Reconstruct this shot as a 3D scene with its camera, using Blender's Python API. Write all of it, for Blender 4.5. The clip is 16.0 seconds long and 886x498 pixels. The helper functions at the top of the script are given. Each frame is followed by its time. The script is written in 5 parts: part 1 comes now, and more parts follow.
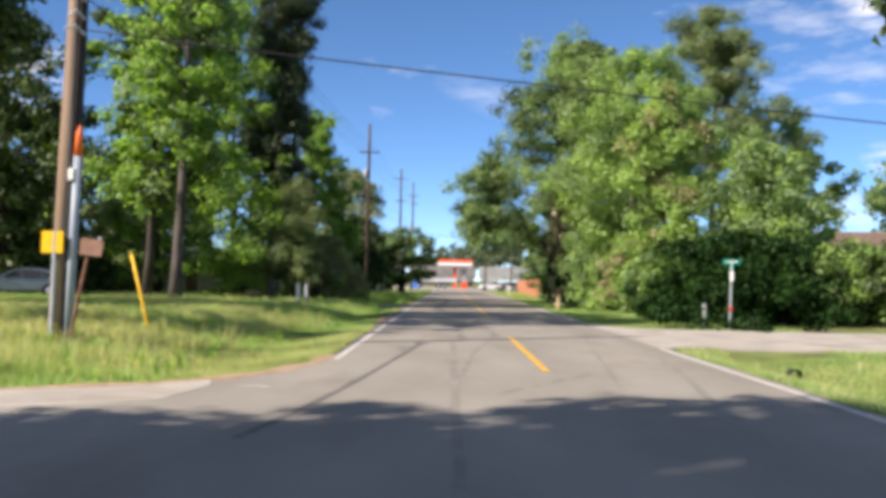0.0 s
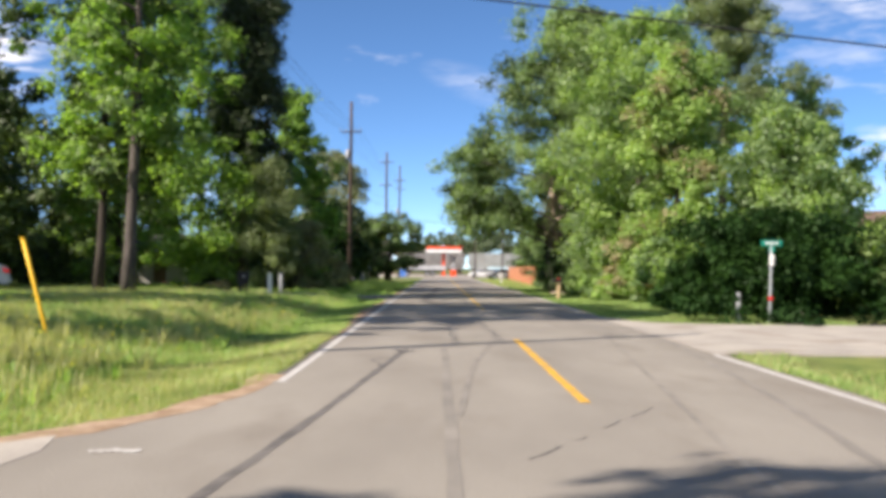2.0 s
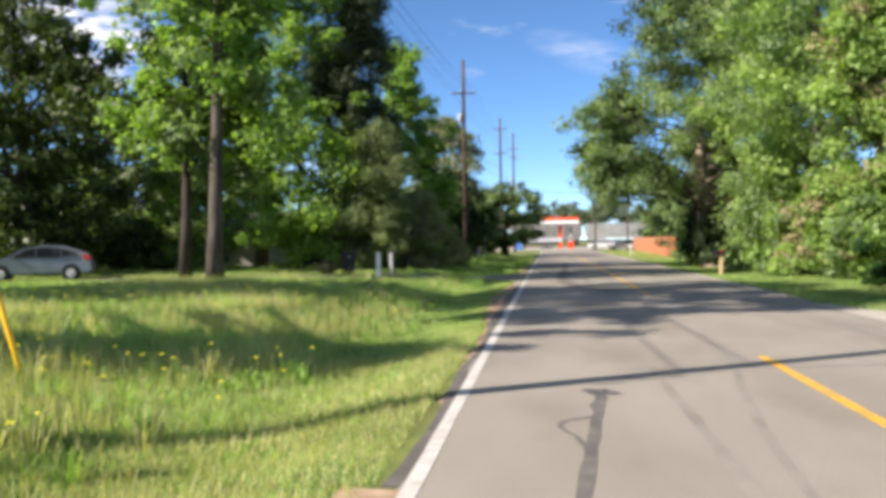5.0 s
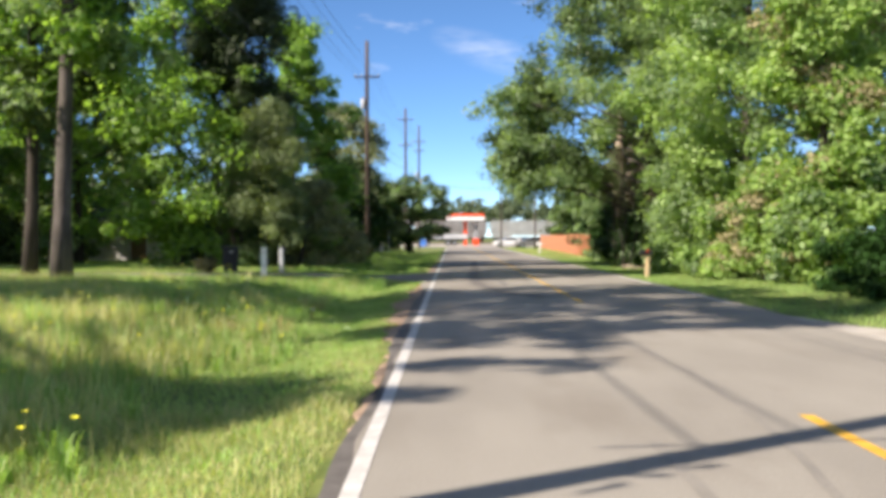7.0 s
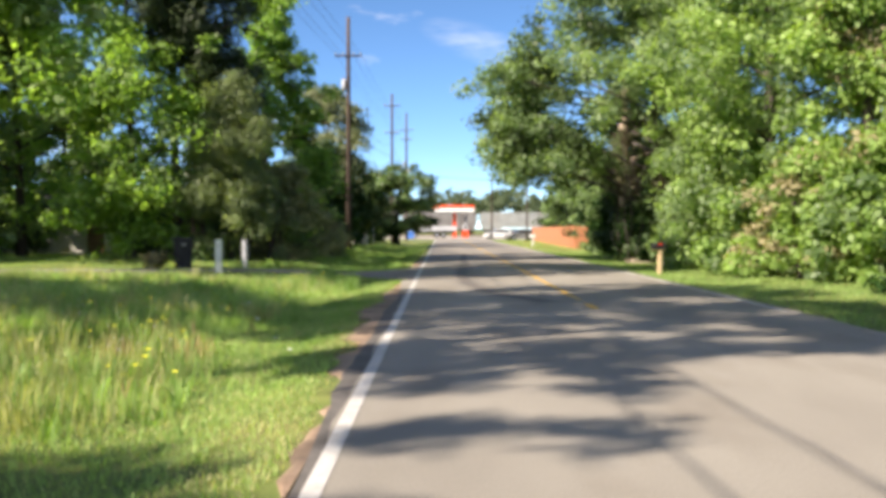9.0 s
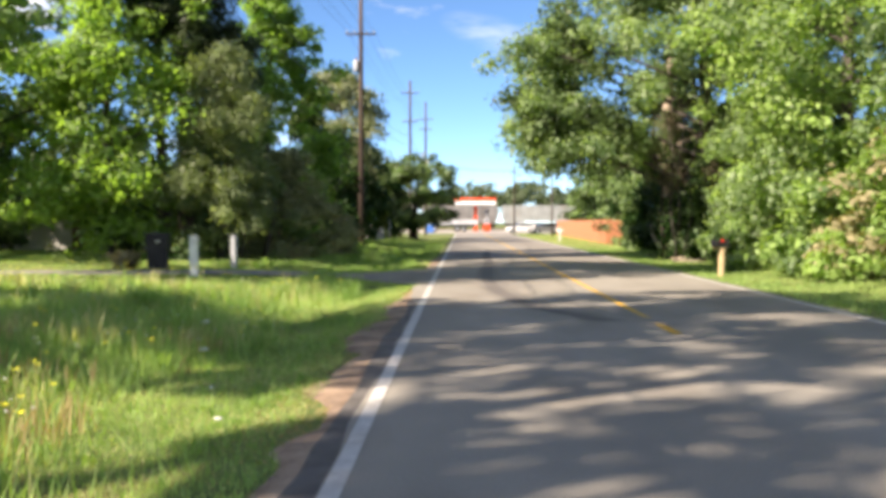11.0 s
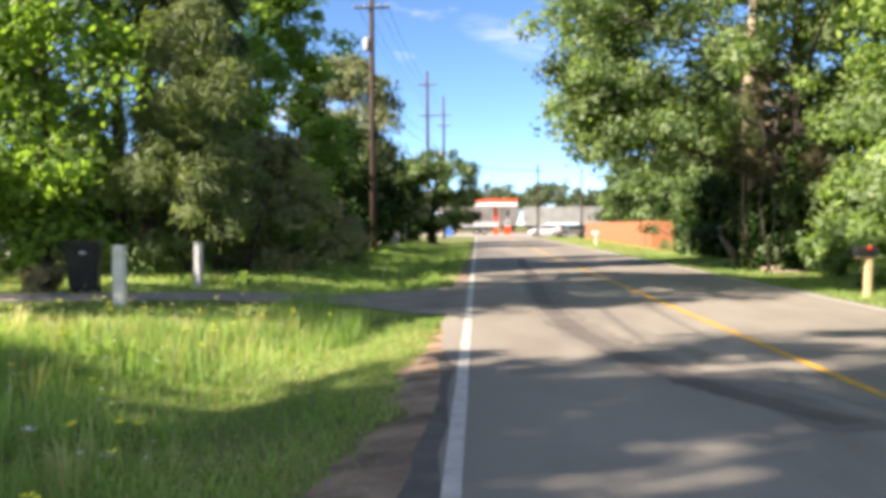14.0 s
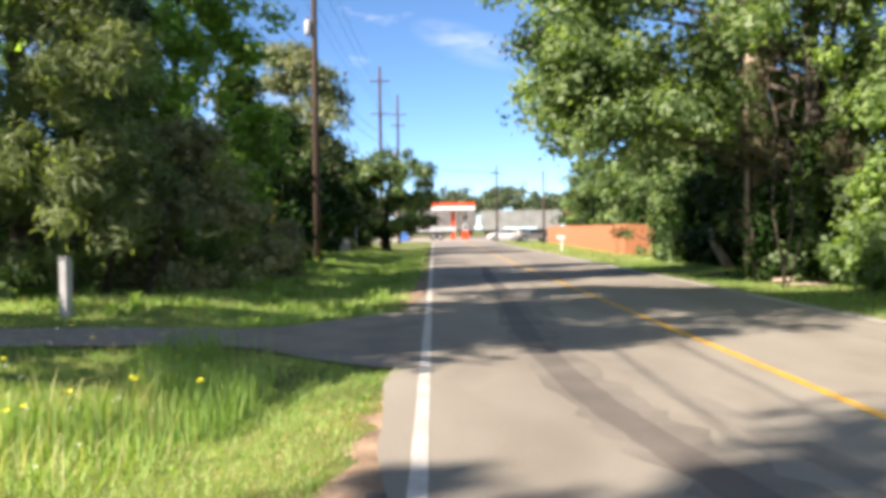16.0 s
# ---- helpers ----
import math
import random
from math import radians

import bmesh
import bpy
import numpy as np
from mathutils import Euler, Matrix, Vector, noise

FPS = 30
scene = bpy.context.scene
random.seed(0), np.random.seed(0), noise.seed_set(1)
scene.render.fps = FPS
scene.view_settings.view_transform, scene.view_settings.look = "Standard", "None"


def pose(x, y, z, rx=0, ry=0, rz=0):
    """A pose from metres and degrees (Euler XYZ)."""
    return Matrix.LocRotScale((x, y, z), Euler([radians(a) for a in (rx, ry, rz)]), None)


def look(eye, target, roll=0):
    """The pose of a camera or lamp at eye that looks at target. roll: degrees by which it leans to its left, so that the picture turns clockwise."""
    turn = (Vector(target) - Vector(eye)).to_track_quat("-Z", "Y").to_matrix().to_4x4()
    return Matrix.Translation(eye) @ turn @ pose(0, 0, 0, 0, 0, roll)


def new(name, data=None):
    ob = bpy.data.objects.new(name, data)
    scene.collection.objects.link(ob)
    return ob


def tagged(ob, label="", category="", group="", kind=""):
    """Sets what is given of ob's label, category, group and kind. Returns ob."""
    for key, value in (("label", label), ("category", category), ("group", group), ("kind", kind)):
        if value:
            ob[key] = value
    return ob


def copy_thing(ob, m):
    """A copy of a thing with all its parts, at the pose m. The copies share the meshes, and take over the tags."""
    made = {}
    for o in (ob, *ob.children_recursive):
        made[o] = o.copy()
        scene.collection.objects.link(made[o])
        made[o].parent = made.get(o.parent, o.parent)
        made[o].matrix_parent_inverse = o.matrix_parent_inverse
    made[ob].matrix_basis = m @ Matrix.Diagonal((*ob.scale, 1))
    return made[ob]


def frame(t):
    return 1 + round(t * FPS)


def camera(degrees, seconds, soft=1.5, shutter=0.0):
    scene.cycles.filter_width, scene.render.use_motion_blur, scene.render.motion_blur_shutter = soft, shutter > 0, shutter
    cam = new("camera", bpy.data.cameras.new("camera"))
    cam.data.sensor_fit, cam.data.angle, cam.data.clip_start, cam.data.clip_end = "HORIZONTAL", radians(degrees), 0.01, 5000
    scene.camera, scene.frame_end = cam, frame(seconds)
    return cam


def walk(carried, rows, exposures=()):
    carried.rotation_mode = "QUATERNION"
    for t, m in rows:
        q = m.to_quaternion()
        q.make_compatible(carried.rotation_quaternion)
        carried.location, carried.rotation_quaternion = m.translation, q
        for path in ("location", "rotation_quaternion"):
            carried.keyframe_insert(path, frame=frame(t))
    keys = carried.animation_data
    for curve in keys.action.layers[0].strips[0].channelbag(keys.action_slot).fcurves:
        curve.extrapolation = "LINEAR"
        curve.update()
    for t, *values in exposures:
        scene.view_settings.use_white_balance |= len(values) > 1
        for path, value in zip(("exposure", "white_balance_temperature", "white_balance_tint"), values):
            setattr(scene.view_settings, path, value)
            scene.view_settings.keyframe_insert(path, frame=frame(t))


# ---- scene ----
cam = camera(51.6, 16.0, soft=4.5)
PATH = [
    (0, (-0.414, -0.06, 1.452), (-0.429, 1.939, 1.521), 1.2),
    (0.5, (-0.4, 1.223, 1.456), (-0.396, 3.222, 1.525), 1.3),
    (1, (-0.449, 2.481, 1.468), (-0.416, 4.48, 1.53), 1.4),
    (1.5, (-0.453, 3.629, 1.476), (-0.411, 5.628, 1.527), 1.1),
    (2, (-0.44, 4.831, 1.472), (-0.429, 6.831, 1.514), 0.6),
    (2.5, (-0.487, 6.029, 1.462), (-0.561, 8.027, 1.488), 0.1),
    (3, (-0.604, 7.311, 1.477), (-0.798, 9.301, 1.49), -0.8),
    (5.3, (-1.645, 12.295, 1.571), (-1.873, 14.282, 1.554), -0.9),
    (5.5, (-1.695, 12.746, 1.546), (-1.888, 14.737, 1.531), -1.0),
    (6, (-1.763, 13.913, 1.519), (-1.882, 15.909, 1.503), -0.8),
    (6.5, (-1.786, 15.119, 1.518), (-1.845, 17.118, 1.498), -0.5),
    (7, (-1.824, 16.139, 1.534), (-1.842, 18.139, 1.507), -0.1),
    (7.5, (-1.843, 17.178, 1.501), (-1.84, 19.178, 1.465), 0.1),
    (8, (-1.804, 18.264, 1.502), (-1.792, 20.263, 1.462), 0.2),
    (10.5, (-1.622, 23.925, 1.479), (-1.643, 25.925, 1.425), -0.3),
    (11, (-1.707, 25.162, 1.5), (-1.747, 27.161, 1.442), -0.0),
    (11.5, (-1.769, 26.371, 1.48), (-1.828, 28.369, 1.425), 0.2),
    (12, (-1.819, 27.55, 1.481), (-1.893, 29.548, 1.427), 0.2),
    (12.5, (-1.97, 28.722, 1.477), (-2.066, 30.719, 1.413), -0.1),
    (13, (-2.069, 29.988, 1.485), (-2.175, 31.984, 1.422), -0.1),
    (13.5, (-2.161, 31.133, 1.493), (-2.263, 33.13, 1.431), -0.3),
    (14, (-2.279, 32.36, 1.485), (-2.354, 34.358, 1.433), -0.3),
    (14.5, (-2.349, 33.652, 1.504), (-2.384, 35.651, 1.459), -0.4),
    (15, (-2.394, 34.906, 1.493), (-2.394, 36.906, 1.454), -0.6),
    (15.5, (-2.409, 36.157, 1.486), (-2.386, 38.157, 1.449), -0.7),
    (16, (-2.319, 37.326, 1.516), (-2.299, 39.326, 1.473), -0.7),
]
EXPOSURES = [(0.0, 0.83, 6850, 15), (3.0, 0.87, 6850, 14), (5.5, 0.96, 6850, 13), (8.0, 1.07, 7000, 13), (11.0, 1.36, 7450, 15), (13.0, 1.46, 7450, 16), (16.0, 1.27, 7250, 15)]
walk(cam, [(t, look(eye, target, roll)) for t, eye, target, roll in PATH], EXPOSURES)

# ---- daylight ----
SUN_EL, SUN_TO = 37.0, Vector((-0.84, -0.545, 0.0)).normalized()
sun = new("sun", bpy.data.lights.new("sun", "SUN"))
sun.data.energy, sun.data.angle, sun.data.color = 5.0, radians(0.6), (1.0, 0.93, 0.84)
to_sun = SUN_TO * math.cos(radians(SUN_EL)) + Vector((0, 0, math.sin(radians(SUN_EL))))
sun.matrix_world = look(to_sun * 120, (0, 0, 0))

world = bpy.data.worlds.new("sky")
scene.world = world
world.use_nodes = True
wt = world.node_tree
wt.nodes.clear()
sky = wt.nodes.new("ShaderNodeTexSky")
sky.sky_type, sky.sun_disc = "NISHITA", False
sky.sun_elevation, sky.sun_rotation = radians(SUN_EL), math.atan2(SUN_TO.x, SUN_TO.y)
sky.altitude = 5000
sky.air_density, sky.dust_density, sky.ozone_density = 0.92, 0.0, 4.5
wbg = wt.nodes.new("ShaderNodeBackground")
wbg.inputs["Strength"].default_value = 0.113
wco = wt.nodes.new("ShaderNodeTexCoord")
wmap = wt.nodes.new("ShaderNodeMapping")
wmap.inputs["Scale"].default_value = (3.0, 3.0, 11.0)
wmap.inputs["Rotation"].default_value = (0.25, 0.12, 0.0)
wn = wt.nodes.new("ShaderNodeTexNoise")
wn.inputs["Scale"].default_value, wn.inputs["Detail"].default_value, wn.inputs["Roughness"].default_value = 1.3, 6.0, 0.62
whs = wt.nodes.new("ShaderNodeHueSaturation")
whs.inputs["Hue"].default_value, whs.inputs["Saturation"].default_value = 0.496, 1.08
wr = wt.nodes.new("ShaderNodeValToRGB")
wr.color_ramp.elements[0].position, wr.color_ramp.elements[1].position = 0.50, 0.82
wmix = wt.nodes.new("ShaderNodeMixRGB")
wmix.inputs["Color2"].default_value = (7.0, 7.0, 7.2, 1)
wout = wt.nodes.new("ShaderNodeOutputWorld")


def sky_math(kind, *ins):
    """A math node of the sky; numbers are set, sockets are linked."""
    n = wt.nodes.new("ShaderNodeMath")
    n.operation = kind
    for i, v in enumerate(ins):
        if isinstance(v, (int, float)):
            n.inputs[i].default_value = v
        else:
            wt.links.new(v, n.inputs[i])
    return n.outputs[0]


# thin high cloud, thickened in the unseen south as whiter fill light, and the separate wisps above the road and the
# lawn
wxyz = wt.nodes.new("ShaderNodeSeparateXYZ")
wt.links.new(wco.outputs["Generated"], wxyz.inputs["Vector"])
wt.links.new(wco.outputs["Generated"], wmap.inputs["Vector"])
wt.links.new(wmap.outputs["Vector"], wn.inputs["Vector"])
wt.links.new(sky_math("MULTIPLY_ADD", wxyz.outputs["Y"], -0.095, wn.outputs["Fac"]), wr.inputs["Fac"])
wfine = wt.nodes.new("ShaderNodeTexNoise")
wfine.inputs["Scale"].default_value, wfine.inputs["Detail"].default_value, wfine.inputs["Roughness"].default_value = 2.2, 5.0, 0.6
wstr = wt.nodes.new("ShaderNodeMapping")
wstr.inputs["Scale"].default_value, wstr.inputs["Rotation"].default_value = (9.0, 9.0, 46.0), (0.0, 0.35, 0.0)
wt.links.new(wco.outputs["Generated"], wstr.inputs["Vector"])
wt.links.new(wstr.outputs["Vector"], wfine.inputs["Vector"])
cover = wr.outputs["Color"]
for az, el, across, high, tilt, dense in ((0.045, 0.197, 0.075, 0.022, 0.30, 0.17), (-0.50, 0.21, 0.10, 0.055, 0.1, 1.2), (0.455, 0.27, 0.06, 0.025, 0.2, 0.6), (0.47, 0.125, 0.05, 0.022, 0.2, 0.7)):
    dx = sky_math("SUBTRACT", wxyz.outputs["X"], math.sin(az) * math.cos(el))
    dz = sky_math("SUBTRACT", wxyz.outputs["Z"], math.sin(el))
    u_ = sky_math("DIVIDE", sky_math("SUBTRACT", dx, sky_math("MULTIPLY", dz, tilt)), across)
    v_ = sky_math("DIVIDE", sky_math("MULTIPLY_ADD", dx, tilt, dz), high)
    d2 = sky_math("ADD", sky_math("MULTIPLY", u_, u_), sky_math("MULTIPLY", v_, v_))
    fade = sky_math("MAXIMUM", sky_math("SUBTRACT", 1.0, d2), 0.0)
    front = sky_math("GREATER_THAN", wxyz.outputs["Y"], 0.0)
    streak = sky_math("MAXIMUM", sky_math("MULTIPLY_ADD", wfine.outputs["Fac"], 4.5, -1.75), 0.0)
    cover = sky_math("ADD", cover, sky_math("MULTIPLY", sky_math("MULTIPLY", fade, front), sky_math("MULTIPLY", streak, dense)))
cover = sky_math("MINIMUM", cover, 0.95)
for a, b in ((cover, wmix.inputs["Fac"]), (sky.outputs["Color"], whs.inputs["Color"]), (whs.outputs["Color"], wmix.inputs["Color1"]), (wmix.outputs["Color"], wbg.inputs["Color"]), (wbg.outputs["Background"], wout.inputs["Surface"])):
    wt.links.new(a, b)


# ---- materials ----
def surface(name, dark, light, scale=4.0, rough=0.8, bump=0.3, metal=0.0, fine=60.0, stretch=(1, 1, 1), stain=None, stain_scale=0.6, contrast=(0.35, 0.7), gloss=0.3):
    """Two-scale noise between two base colours, with an optional third for stains, and a fine relief."""
    m = bpy.data.materials.new(name)
    m.use_nodes = True
    nt = m.node_tree
    p = nt.nodes["Principled BSDF"]
    co = nt.nodes.new("ShaderNodeTexCoord")
    mp = nt.nodes.new("ShaderNodeMapping")
    mp.inputs["Scale"].default_value = stretch
    nt.links.new(co.outputs["Object"], mp.inputs["Vector"])

    def noise_tex(s, detail=5.0):
        n = nt.nodes.new("ShaderNodeTexNoise")
        n.inputs["Scale"].default_value, n.inputs["Detail"].default_value = s, detail
        nt.links.new(mp.outputs["Vector"], n.inputs["Vector"])
        return n

    def ramp(n, a, b):
        r = nt.nodes.new("ShaderNodeValToRGB")
        r.color_ramp.elements[0].position, r.color_ramp.elements[1].position = a, b
        nt.links.new(n.outputs["Fac"], r.inputs["Fac"])
        return r
    big, small = noise_tex(scale), noise_tex(fine, 3.0)
    mix = nt.nodes.new("ShaderNodeMixRGB")
    mix.inputs["Color1"].default_value, mix.inputs["Color2"].default_value = (*dark, 1), (*light, 1)
    nt.links.new(ramp(big, *contrast).outputs["Color"], mix.inputs["Fac"])
    out = mix
    if stain:
        st = nt.nodes.new("ShaderNodeMixRGB")
        st.inputs["Color2"].default_value = (*stain, 1)
        nt.links.new(ramp(noise_tex(stain_scale, 6.0), 0.52, 0.72).outputs["Color"], st.inputs["Fac"])
        nt.links.new(mix.outputs["Color"], st.inputs["Color1"])
        out = st
    grain = nt.nodes.new("ShaderNodeMixRGB")
    grain.blend_type, grain.inputs["Fac"].default_value = "OVERLAY", 0.35
    nt.links.new(out.outputs["Color"], grain.inputs["Color1"])
    nt.links.new(small.outputs["Fac"], grain.inputs["Color2"])
    nt.links.new(grain.outputs["Color"], p.inputs["Base Color"])
    p.inputs["Roughness"].default_value, p.inputs["Metallic"].default_value = rough, metal
    p.inputs["Specular IOR Level"].default_value = gloss
    if bump:
        bp = nt.nodes.new("ShaderNodeBump")
        bp.inputs["Strength"].default_value, bp.inputs["Distance"].default_value = bump, 0.01
        nt.links.new(small.outputs["Fac"], bp.inputs["Height"])
        nt.links.new(bp.outputs["Normal"], p.inputs["Normal"])
    return m


def leafy(name, dark, light, through_light=0.35, rough=0.5, gloss=0.35):
    """Foliage: every leaf its own shade between two greens, a little light passing through."""
    m = bpy.data.materials.new(name)
    m.use_nodes = True
    nt = m.node_tree
    p = nt.nodes["Principled BSDF"]
    geo = nt.nodes.new("ShaderNodeNewGeometry")
    co = nt.nodes.new("ShaderNodeTexCoord")
    n = nt.nodes.new("ShaderNodeTexNoise")
    n.inputs["Scale"].default_value = 0.45
    nt.links.new(co.outputs["Object"], n.inputs["Vector"])
    add = nt.nodes.new("ShaderNodeMath")
    add.operation = "MULTIPLY_ADD"
    add.inputs[1].default_value = 0.55
    nt.links.new(geo.outputs["Random Per Island"], add.inputs[0])
    sub = nt.nodes.new("ShaderNodeMath")
    sub.operation = "MULTIPLY_ADD"
    sub.inputs[1].default_value, sub.inputs[2].default_value = 1.5, -0.5
    nt.links.new(n.outputs["Fac"], sub.inputs[0])
    nt.links.new(sub.outputs[0], add.inputs[2])
    mix = nt.nodes.new("ShaderNodeMixRGB")
    mix.inputs["Color1"].default_value, mix.inputs["Color2"].default_value = (*dark, 1), (*light, 1)
    mix.use_clamp = True
    nt.links.new(add.outputs[0], mix.inputs["Fac"])
    nt.links.new(mix.outputs["Color"], p.inputs["Base Color"])
    p.inputs["Roughness"].default_value, p.inputs["Specular IOR Level"].default_value = rough, gloss
    tr = nt.nodes.new("ShaderNodeBsdfTranslucent")
    warm = nt.nodes.new("ShaderNodeMixRGB")
    warm.blend_type, warm.inputs["Fac"].default_value, warm.inputs["Color2"].default_value = "MULTIPLY", 1.0, (1.5, 1.6, 0.6, 1)
    nt.links.new(mix.outputs["Color"], warm.inputs["Color1"])
    nt.links.new(warm.outputs["Color"], tr.inputs["Color"])
    ms = nt.nodes.new("ShaderNodeMixShader")
    ms.inputs["Fac"].default_value = through_light
    nt.links.new(p.outputs["BSDF"], ms.inputs[1])
    nt.links.new(tr.outputs["BSDF"], ms.inputs[2])
    nt.links.new(ms.outputs["Shader"], nt.nodes["Material Output"].inputs["Surface"])
    return m


ASPHALT = surface("asphalt", (0.243, 0.222, 0.19), (0.315, 0.29, 0.248), 0.5, 0.85, 0.35, fine=90, stretch=(1, 0.35, 1), stain=(0.222, 0.198, 0.166), stain_scale=0.8, gloss=0.12)
ASPHALT_EDGE = surface("crumbled_asphalt", (0.10, 0.09, 0.082), (0.16, 0.146, 0.133), 3, 0.95, 0.6)
CONCRETE = surface("pale_concrete", (0.33, 0.30, 0.26), (0.46, 0.42, 0.36), 0.9, 0.9, 0.35, stain=(0.27, 0.22, 0.17))
GRAVEL = surface("grey_gravel", (0.19, 0.175, 0.16), (0.34, 0.31, 0.28), 8, 0.95, 0.9, fine=40)
TAR = surface("tar", (0.075, 0.07, 0.068), (0.13, 0.12, 0.112), 3, 0.75, 0.2)
WORN_TAR = surface("worn_tar", (0.105, 0.098, 0.09), (0.172, 0.158, 0.142), 3, 0.8, 0.2)
RUBBER_MARK = surface("worn_rubber_mark", (0.115, 0.102, 0.092), (0.18, 0.16, 0.143), 1.2, 0.85, 0.2, contrast=(0.3, 0.75))
FAINT_SEAM = surface("faint_seam", (0.205, 0.188, 0.163), (0.277, 0.252, 0.216), 1.2, 0.85, 0.2)
SCUFF = surface("scuffed_asphalt", (0.165, 0.15, 0.13), (0.24, 0.218, 0.188), 1.2, 0.85, 0.2)
WHITE_LINE = surface("worn_white_line_paint", (0.46, 0.44, 0.41), (0.60, 0.58, 0.54), 5, 0.7, 0.3, stain=(0.40, 0.37, 0.33), stain_scale=4)
YELLOW_LINE = surface("worn_yellow_line_paint", (0.58, 0.32, 0.035), (0.72, 0.42, 0.06), 5, 0.7, 0.3, stain=(0.42, 0.28, 0.10), stain_scale=3)
SOIL = surface("bare_brown_soil", (0.19, 0.128, 0.088), (0.42, 0.305, 0.215), 2.5, 0.98, 0.9, fine=30, stain=(0.12, 0.088, 0.066), stain_scale=1.3)
SOIL_PALE = surface("dry_pale_soil", (0.27, 0.18, 0.11), (0.46, 0.34, 0.235), 4, 0.98, 0.6, fine=30)
TURF = surface("turf", (0.085, 0.125, 0.03), (0.20, 0.23, 0.06), 1.2, 0.95, 0.8, fine=35, stain=(0.20, 0.17, 0.07), stain_scale=0.5)
BLADE = leafy("grass_blade", (0.112, 0.228, 0.053), (0.43, 0.565, 0.21), 0.4, 0.6, 0.2)
STRAW = leafy("seeding_grass", (0.24, 0.27, 0.10), (0.62, 0.58, 0.32), 0.4, 0.7, 0.15)
RUSTY = leafy("rusty_weed", (0.27, 0.20, 0.10), (0.47, 0.36, 0.19), 0.3, 0.8, 0.1)
FLOWER = surface("yellow_petal", (0.82, 0.76, 0.04), (0.90, 0.86, 0.07), 9, 0.6, 0)
BARK = surface("grey_brown_bark", (0.05, 0.042, 0.037), (0.135, 0.115, 0.10), 5, 0.95, 0.9, fine=25, stretch=(1, 1, 0.2))
DARK_BARK = surface("dark_bark", (0.03, 0.024, 0.02), (0.075, 0.06, 0.05), 5, 0.95, 0.9, fine=25, stretch=(1, 1, 0.2))
PINE_BARK = surface("plated_pine_bark", (0.075, 0.055, 0.043), (0.21, 0.165, 0.135), 6, 0.95, 0.9, fine=22, stretch=(1, 1, 0.4))
PALE_WOOD = surface("bare_pale_wood", (0.29, 0.225, 0.17), (0.50, 0.40, 0.32), 5, 0.9, 0.5, stretch=(1, 1, 0.3))
LEAF_GUM = leafy("bright_sweetgum_leaf", (0.10, 0.185, 0.045), (0.29, 0.44, 0.12), 0.58, 0.52, 0.4)
LEAF_OAK = leafy("oak_leaf", (0.092, 0.158, 0.066), (0.32, 0.425, 0.215), 0.52, 0.52, 0.5)
LEAF_DARK = leafy("dark_evergreen_leaf", (0.026, 0.052, 0.016), (0.09, 0.135, 0.038), 0.25)
# own colour of the big bush; under the oak it paints the shaded hollows
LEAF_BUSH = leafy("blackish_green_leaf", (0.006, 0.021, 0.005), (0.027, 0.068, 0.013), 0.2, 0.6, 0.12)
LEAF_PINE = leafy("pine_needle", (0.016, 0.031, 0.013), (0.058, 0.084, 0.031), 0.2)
# brighter copies of the pine needle, with light on the foliage put into the colour
LEAF_PINE_LIT = leafy("lit_pine_needle", (0.10, 0.14, 0.065), (0.29, 0.345, 0.17), 0.5)
LEAF_PINE_MID = leafy("half_lit_pine_needle", (0.085, 0.122, 0.06), (0.265, 0.32, 0.17), 0.45)
LEAF_VINE = leafy("vine_leaf", (0.125, 0.22, 0.057), (0.37, 0.51, 0.16), 0.42)
LEAF_DRY = leafy("dry_vine", (0.20, 0.18, 0.10), (0.42, 0.37, 0.22), 0.3, 0.8, 0.1)
LEAF_GREY = leafy("pale_young_leaf", (0.14, 0.165, 0.09), (0.28, 0.305, 0.18), 0.35)
LEAF_OLIVE = leafy("olive_grey_leaf", (0.17, 0.18, 0.10), (0.36, 0.37, 0.21), 0.4)
LEAF_FAR = leafy("distant_leaf", (0.07, 0.1, 0.06), (0.14, 0.18, 0.1), 0.2)
POLE_WOOD = surface("weathered_pole_wood", (0.24, 0.165, 0.115), (0.44, 0.32, 0.235), 3, 0.9, 0.6, stretch=(1, 1, 0.08))
DARK_POLE = surface("dark_creosoted_pole", (0.045, 0.032, 0.025), (0.11, 0.08, 0.06), 3, 0.9, 0.6, stretch=(1, 1, 0.08))
GALV = surface("galvanised_steel", (0.42, 0.44, 0.46), (0.58, 0.60, 0.62), 4, 0.45, 0.1, metal=0.6)
CABLE = surface("black_cable", (0.02, 0.02, 0.022), (0.035, 0.035, 0.04), 4, 0.6, 0)
PVC = surface("grey_blue_pvc", (0.24, 0.28, 0.33), (0.33, 0.37, 0.42), 3, 0.5, 0.05)
ORANGE_PL = surface("orange_plastic", (0.70, 0.13, 0.03), (0.80, 0.19, 0.05), 3, 0.5, 0.05)
YELLOW_PL = surface("yellow_plastic", (0.74, 0.42, 0.02), (0.85, 0.52, 0.03), 3, 0.45, 0.05)
SIGN_YELLOW = surface("yellow_sign_face", (0.80, 0.46, 0.01), (0.88, 0.53, 0.02), 2, 0.4, 0)
SIGN_BROWN = surface("rusty_brown_sign", (0.23, 0.125, 0.09), (0.33, 0.19, 0.14), 4, 0.7, 0.2)
RUST = surface("rusty_steel", (0.14, 0.07, 0.045), (0.27, 0.14, 0.085), 8, 0.85, 0.3)
SIGN_GREEN = surface("green_sign_face", (0.0, 0.17, 0.12), (0.01, 0.24, 0.17), 2, 0.4, 0)
RED = surface("red_paint", (0.62, 0.03, 0.02), (0.72, 0.05, 0.03), 2, 0.45, 0.05)
